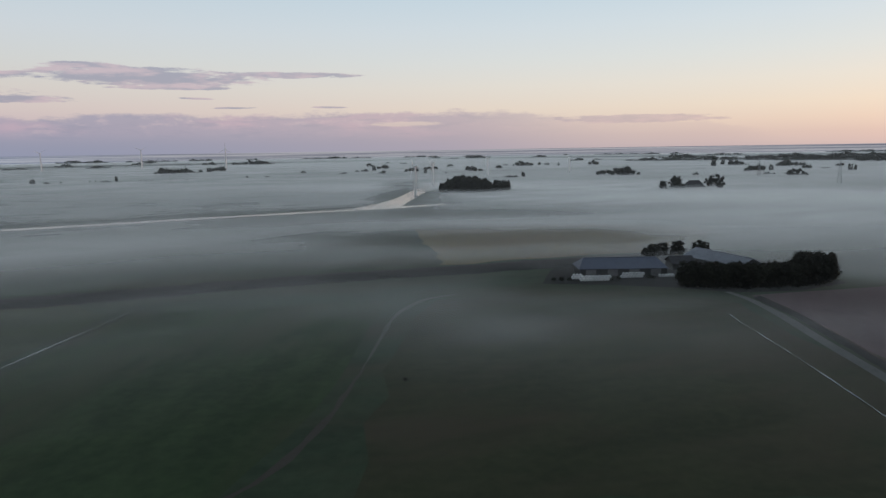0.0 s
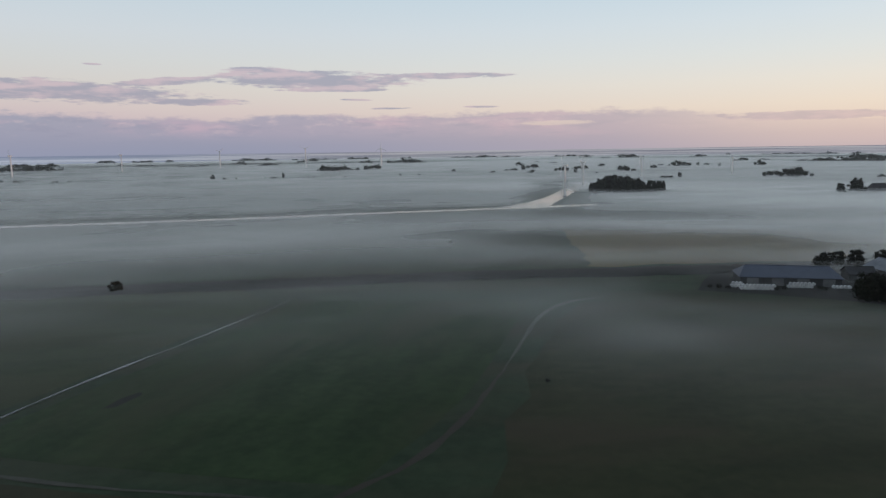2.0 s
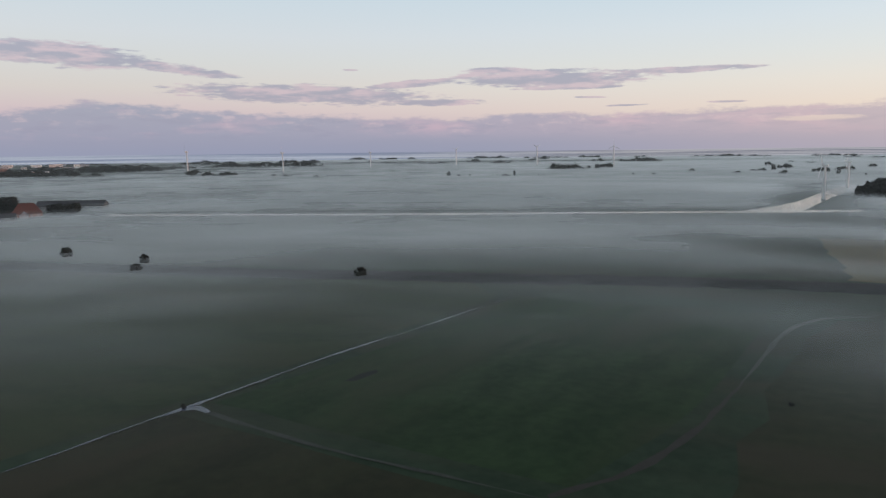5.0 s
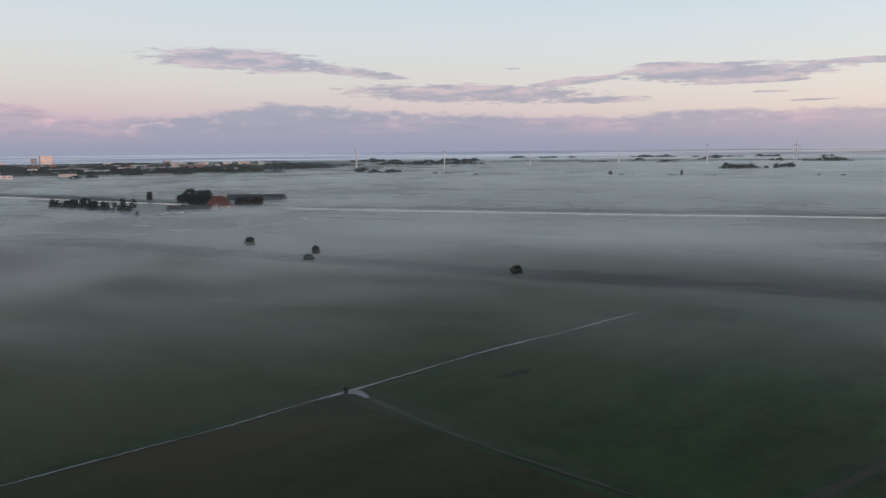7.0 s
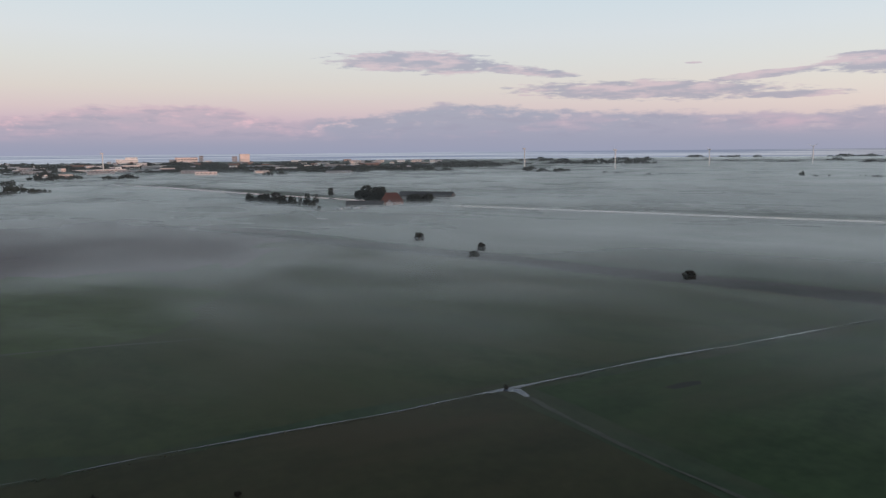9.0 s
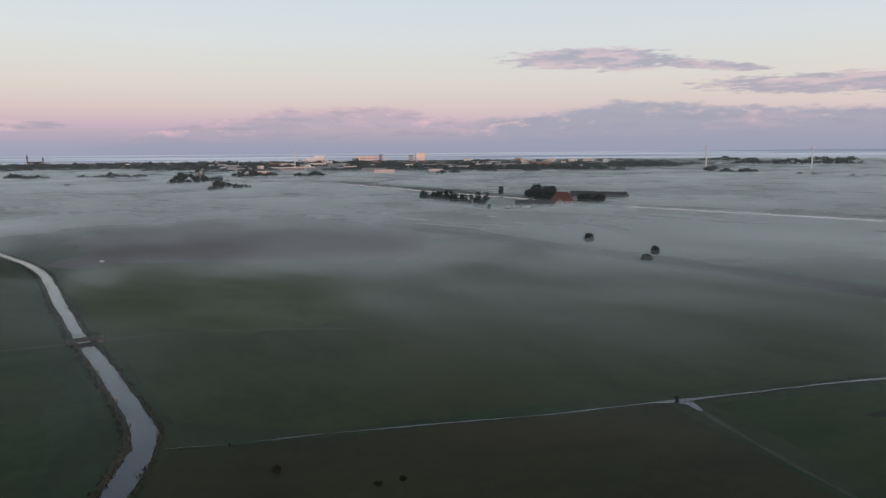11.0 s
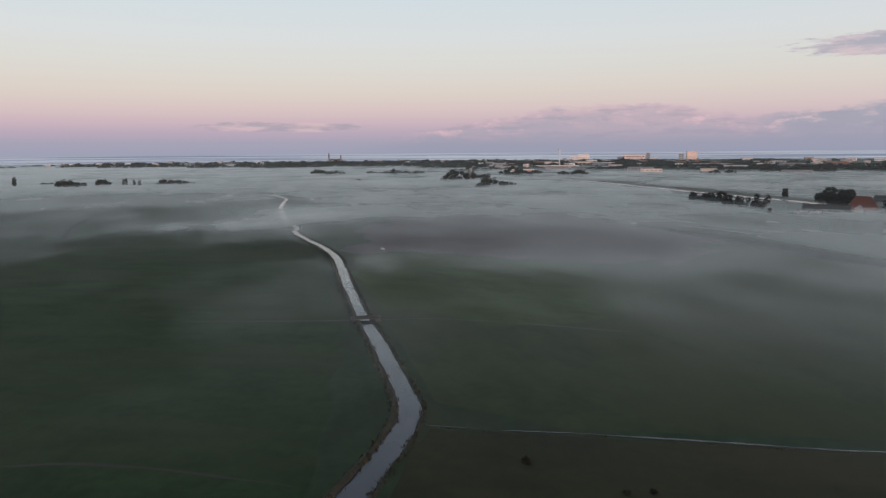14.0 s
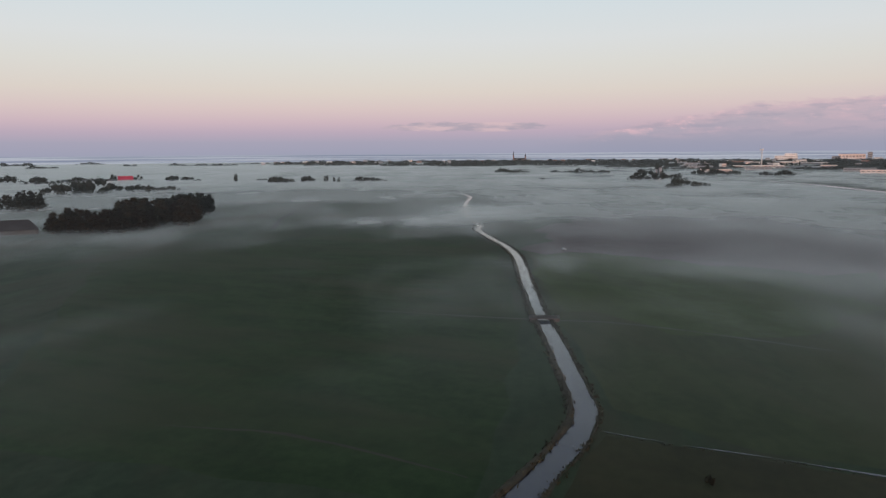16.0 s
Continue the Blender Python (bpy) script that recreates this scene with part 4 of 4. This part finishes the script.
# ---- farm buildings ----


def gable(name, m, length, depth, eaves, ridge, wall_mat, roof_mat, label, doors=0, windows=0, hip=0.0, over=0.5, skylights=0):
    """A long building with a pitched roof: walls, two roof slopes, ridge cap, doors and windows."""
    t = thing(name, m, label, "building")
    hx, hy = length / 2, depth / 2
    bm = bmesh.new()
    v = [bm.verts.new(p) for p in ((-hx, -hy, 0), (hx, -hy, 0), (hx, hy, 0), (-hx, hy, 0), (-hx, -hy, eaves), (hx, -hy, eaves), (hx, hy, eaves), (-hx, hy, eaves),
                                   (-hx + hip, 0, ridge - 0.15), (hx - hip, 0, ridge - 0.15))]
    for f in ((0, 1, 5, 4), (2, 3, 7, 6), (1, 2, 6, 5), (3, 0, 4, 7), (5, 6, 9), (7, 4, 8), (4, 5, 9, 8), (6, 7, 8, 9)):
        bm.faces.new([v[i] for i in f])
    part("wall", bm, wall_mat, t)
    slope = (ridge - eaves) / hy
    for sign in (-1, 1):
        bm = bmesh.new()
        y0, z0 = sign * (hy + over), eaves - slope * over + 0.08
        c = [(-hx - over, y0, z0), (hx + over, y0, z0), (hx + over - hip, 0, ridge + 0.05), (-hx - over + hip, 0, ridge + 0.05)]
        lo = [bm.verts.new(p) for p in c]
        hi = [bm.verts.new((p[0], p[1], p[2] + 0.18)) for p in c]
        bm.faces.new(lo)
        bm.faces.new(hi)
        for i in range(4):
            bm.faces.new((lo[i], lo[(i + 1) % 4], hi[(i + 1) % 4], hi[i]))
        bmesh.ops.recalc_face_normals(bm, faces=bm.faces)
        roof = part("roof", bm, roof_mat, t)
        for k in range(skylights):
            x = -hx + (k + 0.5) * length / skylights
            bm = bmesh.new()
            y1, y2 = sign * hy * 0.75, sign * hy * 0.35
            q = [(x - 0.5, y1, eaves + slope * (hy - abs(y1)) + 0.3), (x + 0.5, y1, eaves + slope * (hy - abs(y1)) + 0.3),
                 (x + 0.5, y2, eaves + slope * (hy - abs(y2)) + 0.3), (x - 0.5, y2, eaves + slope * (hy - abs(y2)) + 0.3)]
            bm.faces.new([bm.verts.new(p) for p in q])
            bmesh.ops.solidify(bm, geom=bm.faces[:], thickness=0.06)
            part("skylight", bm, PALE_ROOF, roof, "pale translucent roof sheet")
    if hip:
        for sign in (-1, 1):
            bm = bmesh.new()
            c = [(sign * (hx + over), -hy - over, eaves - slope * over + 0.1), (sign * (hx + over), hy + over, eaves - slope * over + 0.1), (sign * (hx - hip + over), 0, ridge + 0.07)]
            lo = [bm.verts.new(p) for p in c]
            hi = [bm.verts.new((p[0], p[1], p[2] + 0.18)) for p in c]
            bm.faces.new(lo), bm.faces.new(hi)
            for i in range(3):
                bm.faces.new((lo[i], lo[(i + 1) % 3], hi[(i + 1) % 3], hi[i]))
            bmesh.ops.recalc_face_normals(bm, faces=bm.faces)
            part("roof", bm, roof_mat, t)
    bm = bmesh.new()
    box(bm, -hx - over + hip, hx + over - hip, -0.25, 0.25, ridge + 0.12, ridge + 0.34)
    part("ridge_cap", bm, roof_mat, t)
    for k in range(doors):
        x = -hx + (k + 0.5) * length / doors
        d = part("door", box(bmesh.new(), x - 2.0, x + 2.0, -hy - 0.14, -hy + 0.02, 0, min(3.2, eaves - 0.3)), STEEL, t)
        part("frame", box(bmesh.new(), x - 2.2, x + 2.2, -hy - 0.18, -hy + 0.01, min(3.2, eaves - 0.3), min(3.45, eaves - 0.05)), DARK_ROOF, d)
    for k in range(windows):
        x = -hx + (k + 0.5) * length / windows
        for sign in (-1, 1):
            w = part("window", box(bmesh.new(), x - 0.6, x + 0.6, sign * (hy + 0.06) - 0.08, sign * (hy + 0.06) + 0.08, 1.0, 2.3), WHITE, t)
            part("pane", box(bmesh.new(), x - 0.5, x + 0.5, sign * (hy + 0.12) - 0.04, sign * (hy + 0.12) + 0.04, 1.1, 2.2), PANE, w)
    return t


gable("barn", pose(70.6, 271, 0, 0, 0, 0), 34, 13, 3.0, 6.2, DARK_WALL, BLUE_ROOF, "long dark barn with a blue-grey sheet roof", doors=4, hip=3.0)
gable("barn", pose(116, 281, 0, 0, 0, -73), 34, 12, 3.0, 5.9, DARK_WALL, PALE_ROOF, "barn with a pale grey roof behind the hedge", doors=3, skylights=4)
gable("shed", pose(98, 280, 0, 0, 0, 0), 9, 9, 2.8, 5.0, DARK_WALL, DARK_ROOF, "dark low shed between two barns", doors=1)
gable("farmhouse", pose(293, 800, 0, 0, 0, 10), 22, 14, 3.0, 10.5, BRICK, DARK_ROOF, "farmhouse with a dark roof deep in the mist", windows=4, hip=5)
gable("farmhouse", pose(-600, 312, 0, 0, 0, 62), 22, 18, 3.0, 11.0, BRICK, RED_TILE, "big farmhouse with a steep red tiled roof", windows=4, hip=6)
gable("shed", pose(-577, 272, 0, 0, 0, 58), 34, 12, 3.0, 6.0, DARK_WALL, DARK_ROOF, "long low dark shed beside the red farmhouse", doors=3)
gable("shed", pose(-582, 300, 0, 0, 0, 150), 9, 6, 2.6, 5.0, GREY_WALL, PALE_ROOF, "small pale outbuilding beside the farmhouse", doors=1)
gable("barn", pose(-640, 375, 0, 0, 0, 40), 60, 16, 4.0, 8.0, DARK_WALL, DARK_ROOF, "long barn with a dark roof behind trees", doors=4)
gable("barn", pose(-326, -414, 0, 0, 0, 141), 34, 16, 3.2, 9.0, DARK_WALL, DARK_ROOF, "dark barn beside the western wood", hip=5)
gable("barn", pose(-1085, -1046, 0, 0, 0, 135), 27, 16, 3.0, 11.0, BRICK, BRIGHT_RED, "barn with a bright red roof", doors=2)
gable("barn", pose(-1015, -1070, 0, 0, 0, 133), 86, 16, 3.5, 7.0, GREY_WALL, DARK_ROOF, "long low grey barn far off in the mist", doors=3)

# white wrapped bales, stacked in rows by the barn
bm = bmesh.new()
bmesh.ops.create_cone(bm, cap_ends=True, segments=14, radius1=0.56, radius2=0.56, depth=1.2, matrix=Matrix.Rotation(math.pi / 2, 4, "X"))
bmesh.ops.bevel(bm, geom=[e for e in bm.edges if len(e.link_faces) == 2 and e.calc_face_angle() > 1.0], offset=0.08, segments=2, affect="EDGES")
bale_mesh = bpy.data.meshes.new("bale")
bm.to_mesh(bale_mesh)
bm.free()
bale_mesh.materials.append(WRAP)
bale_rng = random.Random(9)
for x0, y0, n, rows, tiers in ((52.2, 255, 9, 1, 2), (69, 260.5, 7, 1, 2), (84, 261.5, 5, 1, 1), (49.6, 259, 3, 1, 2)):
    for k in range(n):
        for row in range(rows):
            for tier in range(tiers):
                b = new("bale", bale_mesh)
                b.matrix_world = pose(x0 + k * 1.27 + 0.62 * (tier % 2), y0 + row * 1.28 + k * 0.06, 0.6 + tier * 0.98, 0, bale_rng.uniform(-20, 20), bale_rng.uniform(-4, 4))
                tagged(b, "round hay bale in white plastic wrap", "hay bale", "bales stacked by the barn")
# feed clamp edges and yard clutter in front of the barn
for x, y, h in ((42, 257, 1.3), (45, 256.5, 1.6), (48, 256, 1.4), (64, 256, 1.3), (67, 257.5, 1.2), (79, 259, 1.5), (80.5, 258, 1.2), (92, 262, 1.8)):
    plant("bush", x, y, h, 1.3)
for x, y, a in ((-557, 238, 20), (-561, 247, 75), (-553, 252, 40), (-560, 258, 10)):
    t = thing("trailer", pose(x, y, 0, 0, 0, a), "pale farm trailer parked in the yard", "trailer")
    part("bed", box(bmesh.new(), -3, 3, -1.2, 1.2, 1.0, 1.25, 0.04), STEEL, t)
    part("tarpaulin", box(bmesh.new(), -2.9, 2.9, -1.15, 1.15, 1.27, 2.7, 0.25), GREY_WALL, t)
    for wx in (-2, 2):
        for wy in (-1.1, 1.1):
            part("wheel", tube(bmesh.new(), (wx, wy - 0.15, 0.5), (wx, wy + 0.15, 0.5), 0.5, 0.5, 14), DARK_ROOF, t)

# ---- bridge over the river ----
bridge = thing("bridge", pose(-201, -38, 0, 0, 0, 14), "small concrete farm bridge over the river", "bridge")
part("deck", box(bmesh.new(), -2.2, 2.2, -4.6, 4.6, 0.75, 1.0, 0.05), CONCRETE, bridge)
for sx in (-2.0, 2.0):
    for sy in (-3.6, 3.6):
        part("abutment", box(bmesh.new(), sx - 0.3, sx + 0.3, sy - 0.8, sy + 0.8, 0, 0.75), CONCRETE, bridge)
    rail = part("railing", box(bmesh.new(), sx - 0.05, sx + 0.05, -3.6, 3.6, 1.95, 2.03), DARK_WALL, bridge, "dark wooden rail")
    for k in range(6):
        part("post", box(bmesh.new(), sx - 0.06, sx + 0.06, -3.6 + k * 1.42, -3.5 + k * 1.42, 1.0, 1.95), DARK_WALL, rail)
tagged(strip("track", [(-197, -95), (-199, -60), (-201, -38), (-203, -10), (-190, 40)], lambda f: 1.2 * math.sin(0.1 + 2.9 * f), 0.06, GRAVEL, 4.0, 0.4, seed=50), "faint field path to the bridge", "track", kind="structure")
water_trough = thing("trough", pose(-354, -57, 0, 0, 0, 30), "pale water trough at the field edge", "trough")
part("basin", box(bmesh.new(), -1.6, 1.6, -0.6, 0.6, 0.2, 0.9, 0.08), GREY_WALL, water_trough)
for sx in (-1.2, 1.2):
    part("leg", box(bmesh.new(), sx - 0.1, sx + 0.1, -0.4, 0.4, 0, 0.2), CONCRETE, water_trough)

# ---- wind turbines ----


def turbine(x, y, hub, blade, face, spin, group):
    """face: heading of the rotor's axis in degrees; spin: where the first blade stands."""
    t = thing("wind_turbine", pose(x, y, 0, 0, 0, face), "pale grey three-bladed wind turbine at rest", "wind turbine", group)
    foot, neck = (hub * 0.046, hub * 0.028) if hub < 40 else (hub * 0.034, hub * 0.02)
    bm = bmesh.new()
    for k in range(6):
        a, b = k / 6, (k + 1) / 6
        tube(bm, (0, 0, a * (hub - 0.8)), (0, 0, b * (hub - 0.8)), foot + (neck - foot) * a, foot + (neck - foot) * b, 14)
    part("tower", bm, TURBINE_PAINT, t)
    part("plinth", tube(bmesh.new(), (0, 0, 0), (0, 0, 0.5), foot * 1.8, foot * 1.7, 14), CONCRETE, t)
    n = blade * 0.075
    bm = box(bmesh.new(), -n * 2.2, n * 2.6, -n, n, hub - n, hub + n, n * 0.35)
    part("nacelle", bm, TURBINE_PAINT, t)
    bm = bmesh.new()
    bmesh.ops.create_uvsphere(bm, u_segments=12, v_segments=8, radius=n * 0.95, matrix=Matrix.Translation((-n * 2.5, 0, hub)) @ Matrix.Diagonal((1.3, 1, 1, 1)))
    spinner = part("spinner", bm, TURBINE_PAINT, t)
    for k in range(3):
        a = radians(spin + 120 * k)
        vs, fs = [], []
        shape = ((0.0, 0.032, 0.030), (0.12, 0.062, 0.022), (0.25, 0.075, 0.014), (0.55, 0.05, 0.009), (0.85, 0.028, 0.005), (1.0, 0.008, 0.003))
        for u, chord, thick in shape:
            for cx, cy in ((-0.35 * chord, 0), (0.15 * chord, thick), (0.65 * chord, 0), (0.15 * chord, -thick)):
                # along the blade u, chord in the rotor's plane, thickness along the axis
                py, pz = cx * blade, u * blade
                vs.append((-n * 2.6 + cy * blade, py * math.cos(a) + pz * math.sin(a), hub + pz * math.cos(a) - py * math.sin(a)))
        for i in range(len(shape) - 1):
            for q in range(4):
                fs.append((4 * i + q, 4 * i + (q + 1) % 4, 4 * i + 4 + (q + 1) % 4, 4 * i + 4 + q))
        fs.append((20, 21, 22, 23))
        part("blade", mesh_of("blade", vs, fs, TURBINE_PAINT), TURBINE_PAINT, spinner)
    return t


for x, y, hub, blade, face, spin in ((-29, 752, 33, 14, -20, 95), (-12, 931, 33, 14, -10, 40), (81, 1219, 35, 14, 0, 30), (244, 1318, 32, 13, 10, 20)):
    turbine(x, y, hub, blade, face, spin, "small turbines by the canal")
for x, y, hub, blade, face, spin in ((-1563, 1243, 58, 20, 60, 15), (-1315, 1350, 52, 20, 55, 80), (-1378, 1817, 51, 20, 40, 70), (-1234, 2129, 58, 20, -50, 55),
                                     (-919, 2118, 63, 21, -60, 60), (-633, 2029, 62, 21, -70, 0), (-2047, 199, 55, 19, 84, 88)):
    turbine(x, y, hub, blade, face, spin, "turbines in the row behind the fields")

# ---- lattice pylons ----


def pylon(x, y, high, face):
    t = thing("pylon", pose(x, y, 0, 0, 0, face), "grey steel lattice power pylon in the mist", "pylon", "pylons in the mist")
    w = high * 0.09

    def at(k, i):
        f = k / 6
        r = w * (1 - 0.82 * f)
        return (r * (1, -1, -1, 1)[i], r * (1, 1, -1, -1)[i], high * f)

    for i in range(4):
        bm = bmesh.new()
        for k in range(6):
            tube(bm, at(k, i), at(k + 1, i), 0.22, 0.20, 4)
        part("leg", bm, STEEL, t)
    for k in range(6):
        bm = bmesh.new()
        for i in range(4):
            j = (i + 1) % 4
            tube(bm, at(k, i), at(k + 1, j), 0.12, 0.12, 4)
            tube(bm, at(k, j), at(k + 1, i), 0.12, 0.12, 4)
        part("bracing", bm, STEEL, t)
    for f, half in ((0.72, 0.16), (0.86, 0.13), (0.97, 0.09)):
        bm = bmesh.new()
        tube(bm, (-high * half, 0, high * f), (high * half, 0, high * f), 0.14, 0.14, 4)
        tube(bm, (-high * half, 0, high * f), (0, 0, high * (f + 0.04)), 0.1, 0.1, 4)
        tube(bm, (high * half, 0, high * f), (0, 0, high * (f + 0.04)), 0.1, 0.1, 4)
        part("crossarm", bm, STEEL, t)


pylon(480, 830, 31, 60)
pylon(495, 1075, 28, 60)
for x, y, h in ((-1264, -38, 25), (-1270, -44, 22)):
    t = thing("silo", pose(x, y, 0), "slim grey feed silo rising out of the trees", "silo", "feed silos")
    part("barrel", tube(bmesh.new(), (0, 0, 0), (0, 0, h - 2), 2.6, 2.6, 14), GREY_WALL, t)
    part("cap", tube(bmesh.new(), (0, 0, h - 2), (0, 0, h), 2.7, 0.6, 14), DARK_ROOF, t)

# ---- the town by the sea ----


def hall(m, length, depth, high, mat, label, windows=0, roof=PALE_ROOF, name="factory_hall", group="", storeys=1):
    """A flat-roofed hall with parapet, roof plate and rows of windows on all long sides."""
    t = thing(name, m, label, "building", group)
    hx, hy = length / 2, depth / 2
    part("wall", box(bmesh.new(), -hx, hx, -hy, hy, 0, high, 0.1), mat, t)
    part("roof", box(bmesh.new(), -hx + 0.5, hx - 0.5, -hy + 0.5, hy - 0.5, high, high + 0.5), roof, t)
    for s in range(storeys):
        z0 = high * (s + 0.55) / storeys
        z1 = high * (s + 0.72) / storeys
        for k in range(windows):
            x = -hx + (k + 0.5) * length / windows
            w = length / windows * 0.32
            for sign in (-1, 1):
                part("window", box(bmesh.new(), x - w, x + w, sign * hy - 0.12, sign * hy + 0.12, z0, z1), PANE, t)
    return t


def polar(a, r, turn=0.0):
    """A pose a degrees to the left of +y and r away, that faces the middle."""
    return pose(-r * math.sin(radians(a)), r * math.cos(radians(a)), 0, 0, 0, a + turn)


hall(polar(82.8, 4500), 120, 40, 24, WHITE, "big white terminal hall by the sea", 10, WHITE, storeys=2)
hall(polar(82.5, 4500) @ pose(0, 0, 24.5), 66, 30, 12, WHITE, "white upper deck of the terminal hall", 6, WHITE)
hall(polar(78.6, 4500), 130, 50, 32, CREAM, "large cream factory block by the harbour", 8)
hall(polar(77.5, 4480), 24, 20, 42, GREY_WALL, "grey stair tower of the factory", 1, DARK_ROOF, "tower", storeys=4)
hall(polar(79.6, 4470), 40, 30, 20, GREY_WALL, "grey annexe of the factory", 3)
hall(polar(74.25, 4500, 8), 58, 50, 50, CREAM, "tall cream silo block catching the first sun", 0, WHITE, "silo_block", storeys=3)
hall(polar(75.0, 4500), 30, 30, 36, GREY_WALL, "grey lower silo block", 2, DARK_ROOF, "silo_block", storeys=3)
hall(polar(77.2, 1750), 50, 22, 9, CREAM, "low cream warehouse at the edge of the mist", 5)
hall(polar(71.0, 2100), 64, 30, 10, GREY_WALL, "wide warehouse with a pale roof", 5, WHITE)
hall(polar(81.5, 2150), 150, 40, 8, GREY_WALL, "long grey warehouse with a pale roof", 12, PALE_ROOF)
hall(polar(84.0, 2300), 90, 30, 8, CREAM, "cream warehouse beside the turbine", 8, WHITE)
town_rng = random.Random(21)
for k in range(26):
    ln = town_rng.uniform(35, 90)
    hall(polar(town_rng.uniform(60, 89), town_rng.uniform(1750, 2700), town_rng.uniform(-12, 12)), ln, town_rng.uniform(18, 34), town_rng.uniform(6, 9), town_rng.choice((GREY_WALL, GREY_WALL, CREAM)),
         "low warehouse with a pale roof at the town's edge", int(ln / 9), town_rng.choice((WHITE, PALE_ROOF, PALE_ROOF, DARK_ROOF)), "warehouse", "warehouses at the town's edge")
for k in range(95):
    a = town_rng.uniform(58, 91) if k < 60 else town_rng.uniform(88, 124)
    r = town_rng.uniform(2300, 4300) if k < 60 else town_rng.uniform(3300, 4400)
    big = town_rng.random() < 0.5 and k < 60
    ln = town_rng.uniform(30, 75) if big else town_rng.uniform(12, 26)
    hall(polar(a, r, town_rng.uniform(-25, 25)), ln, town_rng.uniform(12, 30), town_rng.uniform(6, 12) + r * 0.001, town_rng.choice((WHITE, CREAM, GREY_WALL, GREY_WALL, BRICK)),
         "low building of the town by the sea", max(2, int(ln / 8)), town_rng.choice((PALE_ROOF, DARK_ROOF, WHITE)), "town_building", "buildings of the town")
for k in range(75):
    a, r = town_rng.uniform(50, 93), town_rng.uniform(1900, 4400)
    tree_belt(-r * math.sin(radians(a)), r * math.cos(radians(a)), town_rng.uniform(60, 300), town_rng.uniform(8, 13))
for k in range(14):
    a, r = town_rng.uniform(-35, -17), town_rng.uniform(2300, 3600)
    tree_belt(-r * math.sin(radians(a)), r * math.cos(radians(a)), town_rng.uniform(150, 420), town_rng.uniform(11, 16))
for k in range(26):
    a, r = 90 + k * 1.35 + town_rng.uniform(-0.6, 0.6), town_rng.uniform(3900, 4500)
    tree_belt(-r * math.sin(radians(a)), r * math.cos(radians(a)), town_rng.uniform(120, 260), town_rng.uniform(10, 17))
church = thing("church", polar(102.9, 4400), "brick church with two slim towers above the town", "church")
part("nave", box(bmesh.new(), -32, 32, -10, 10, 0, 12, 0.5), BRICK, church)
bm = bmesh.new()
vv = [bm.verts.new(p) for p in ((-33, -11, 12), (33, -11, 12), (33, 11, 12), (-33, 11, 12), (-33, 0, 21), (33, 0, 21))]
for f in ((0, 1, 5, 4), (2, 3, 4, 5), (1, 2, 5), (3, 0, 4), (3, 2, 1, 0)):
    bm.faces.new([vv[i] for i in f])
part("roof", bm, DARK_ROOF, church)
for x, h in ((-36, 62), (38, 50)):
    tw = part("tower", box(bmesh.new(), x - 3.6, x + 3.6, -3.6, 3.6, 0, h * 0.62, 0.3), BRICK, church)
    part("spire", tube(bmesh.new(), (x, 0, h * 0.62), (x, 0, h), 4.2, 0.3, 8), DARK_ROOF, tw)
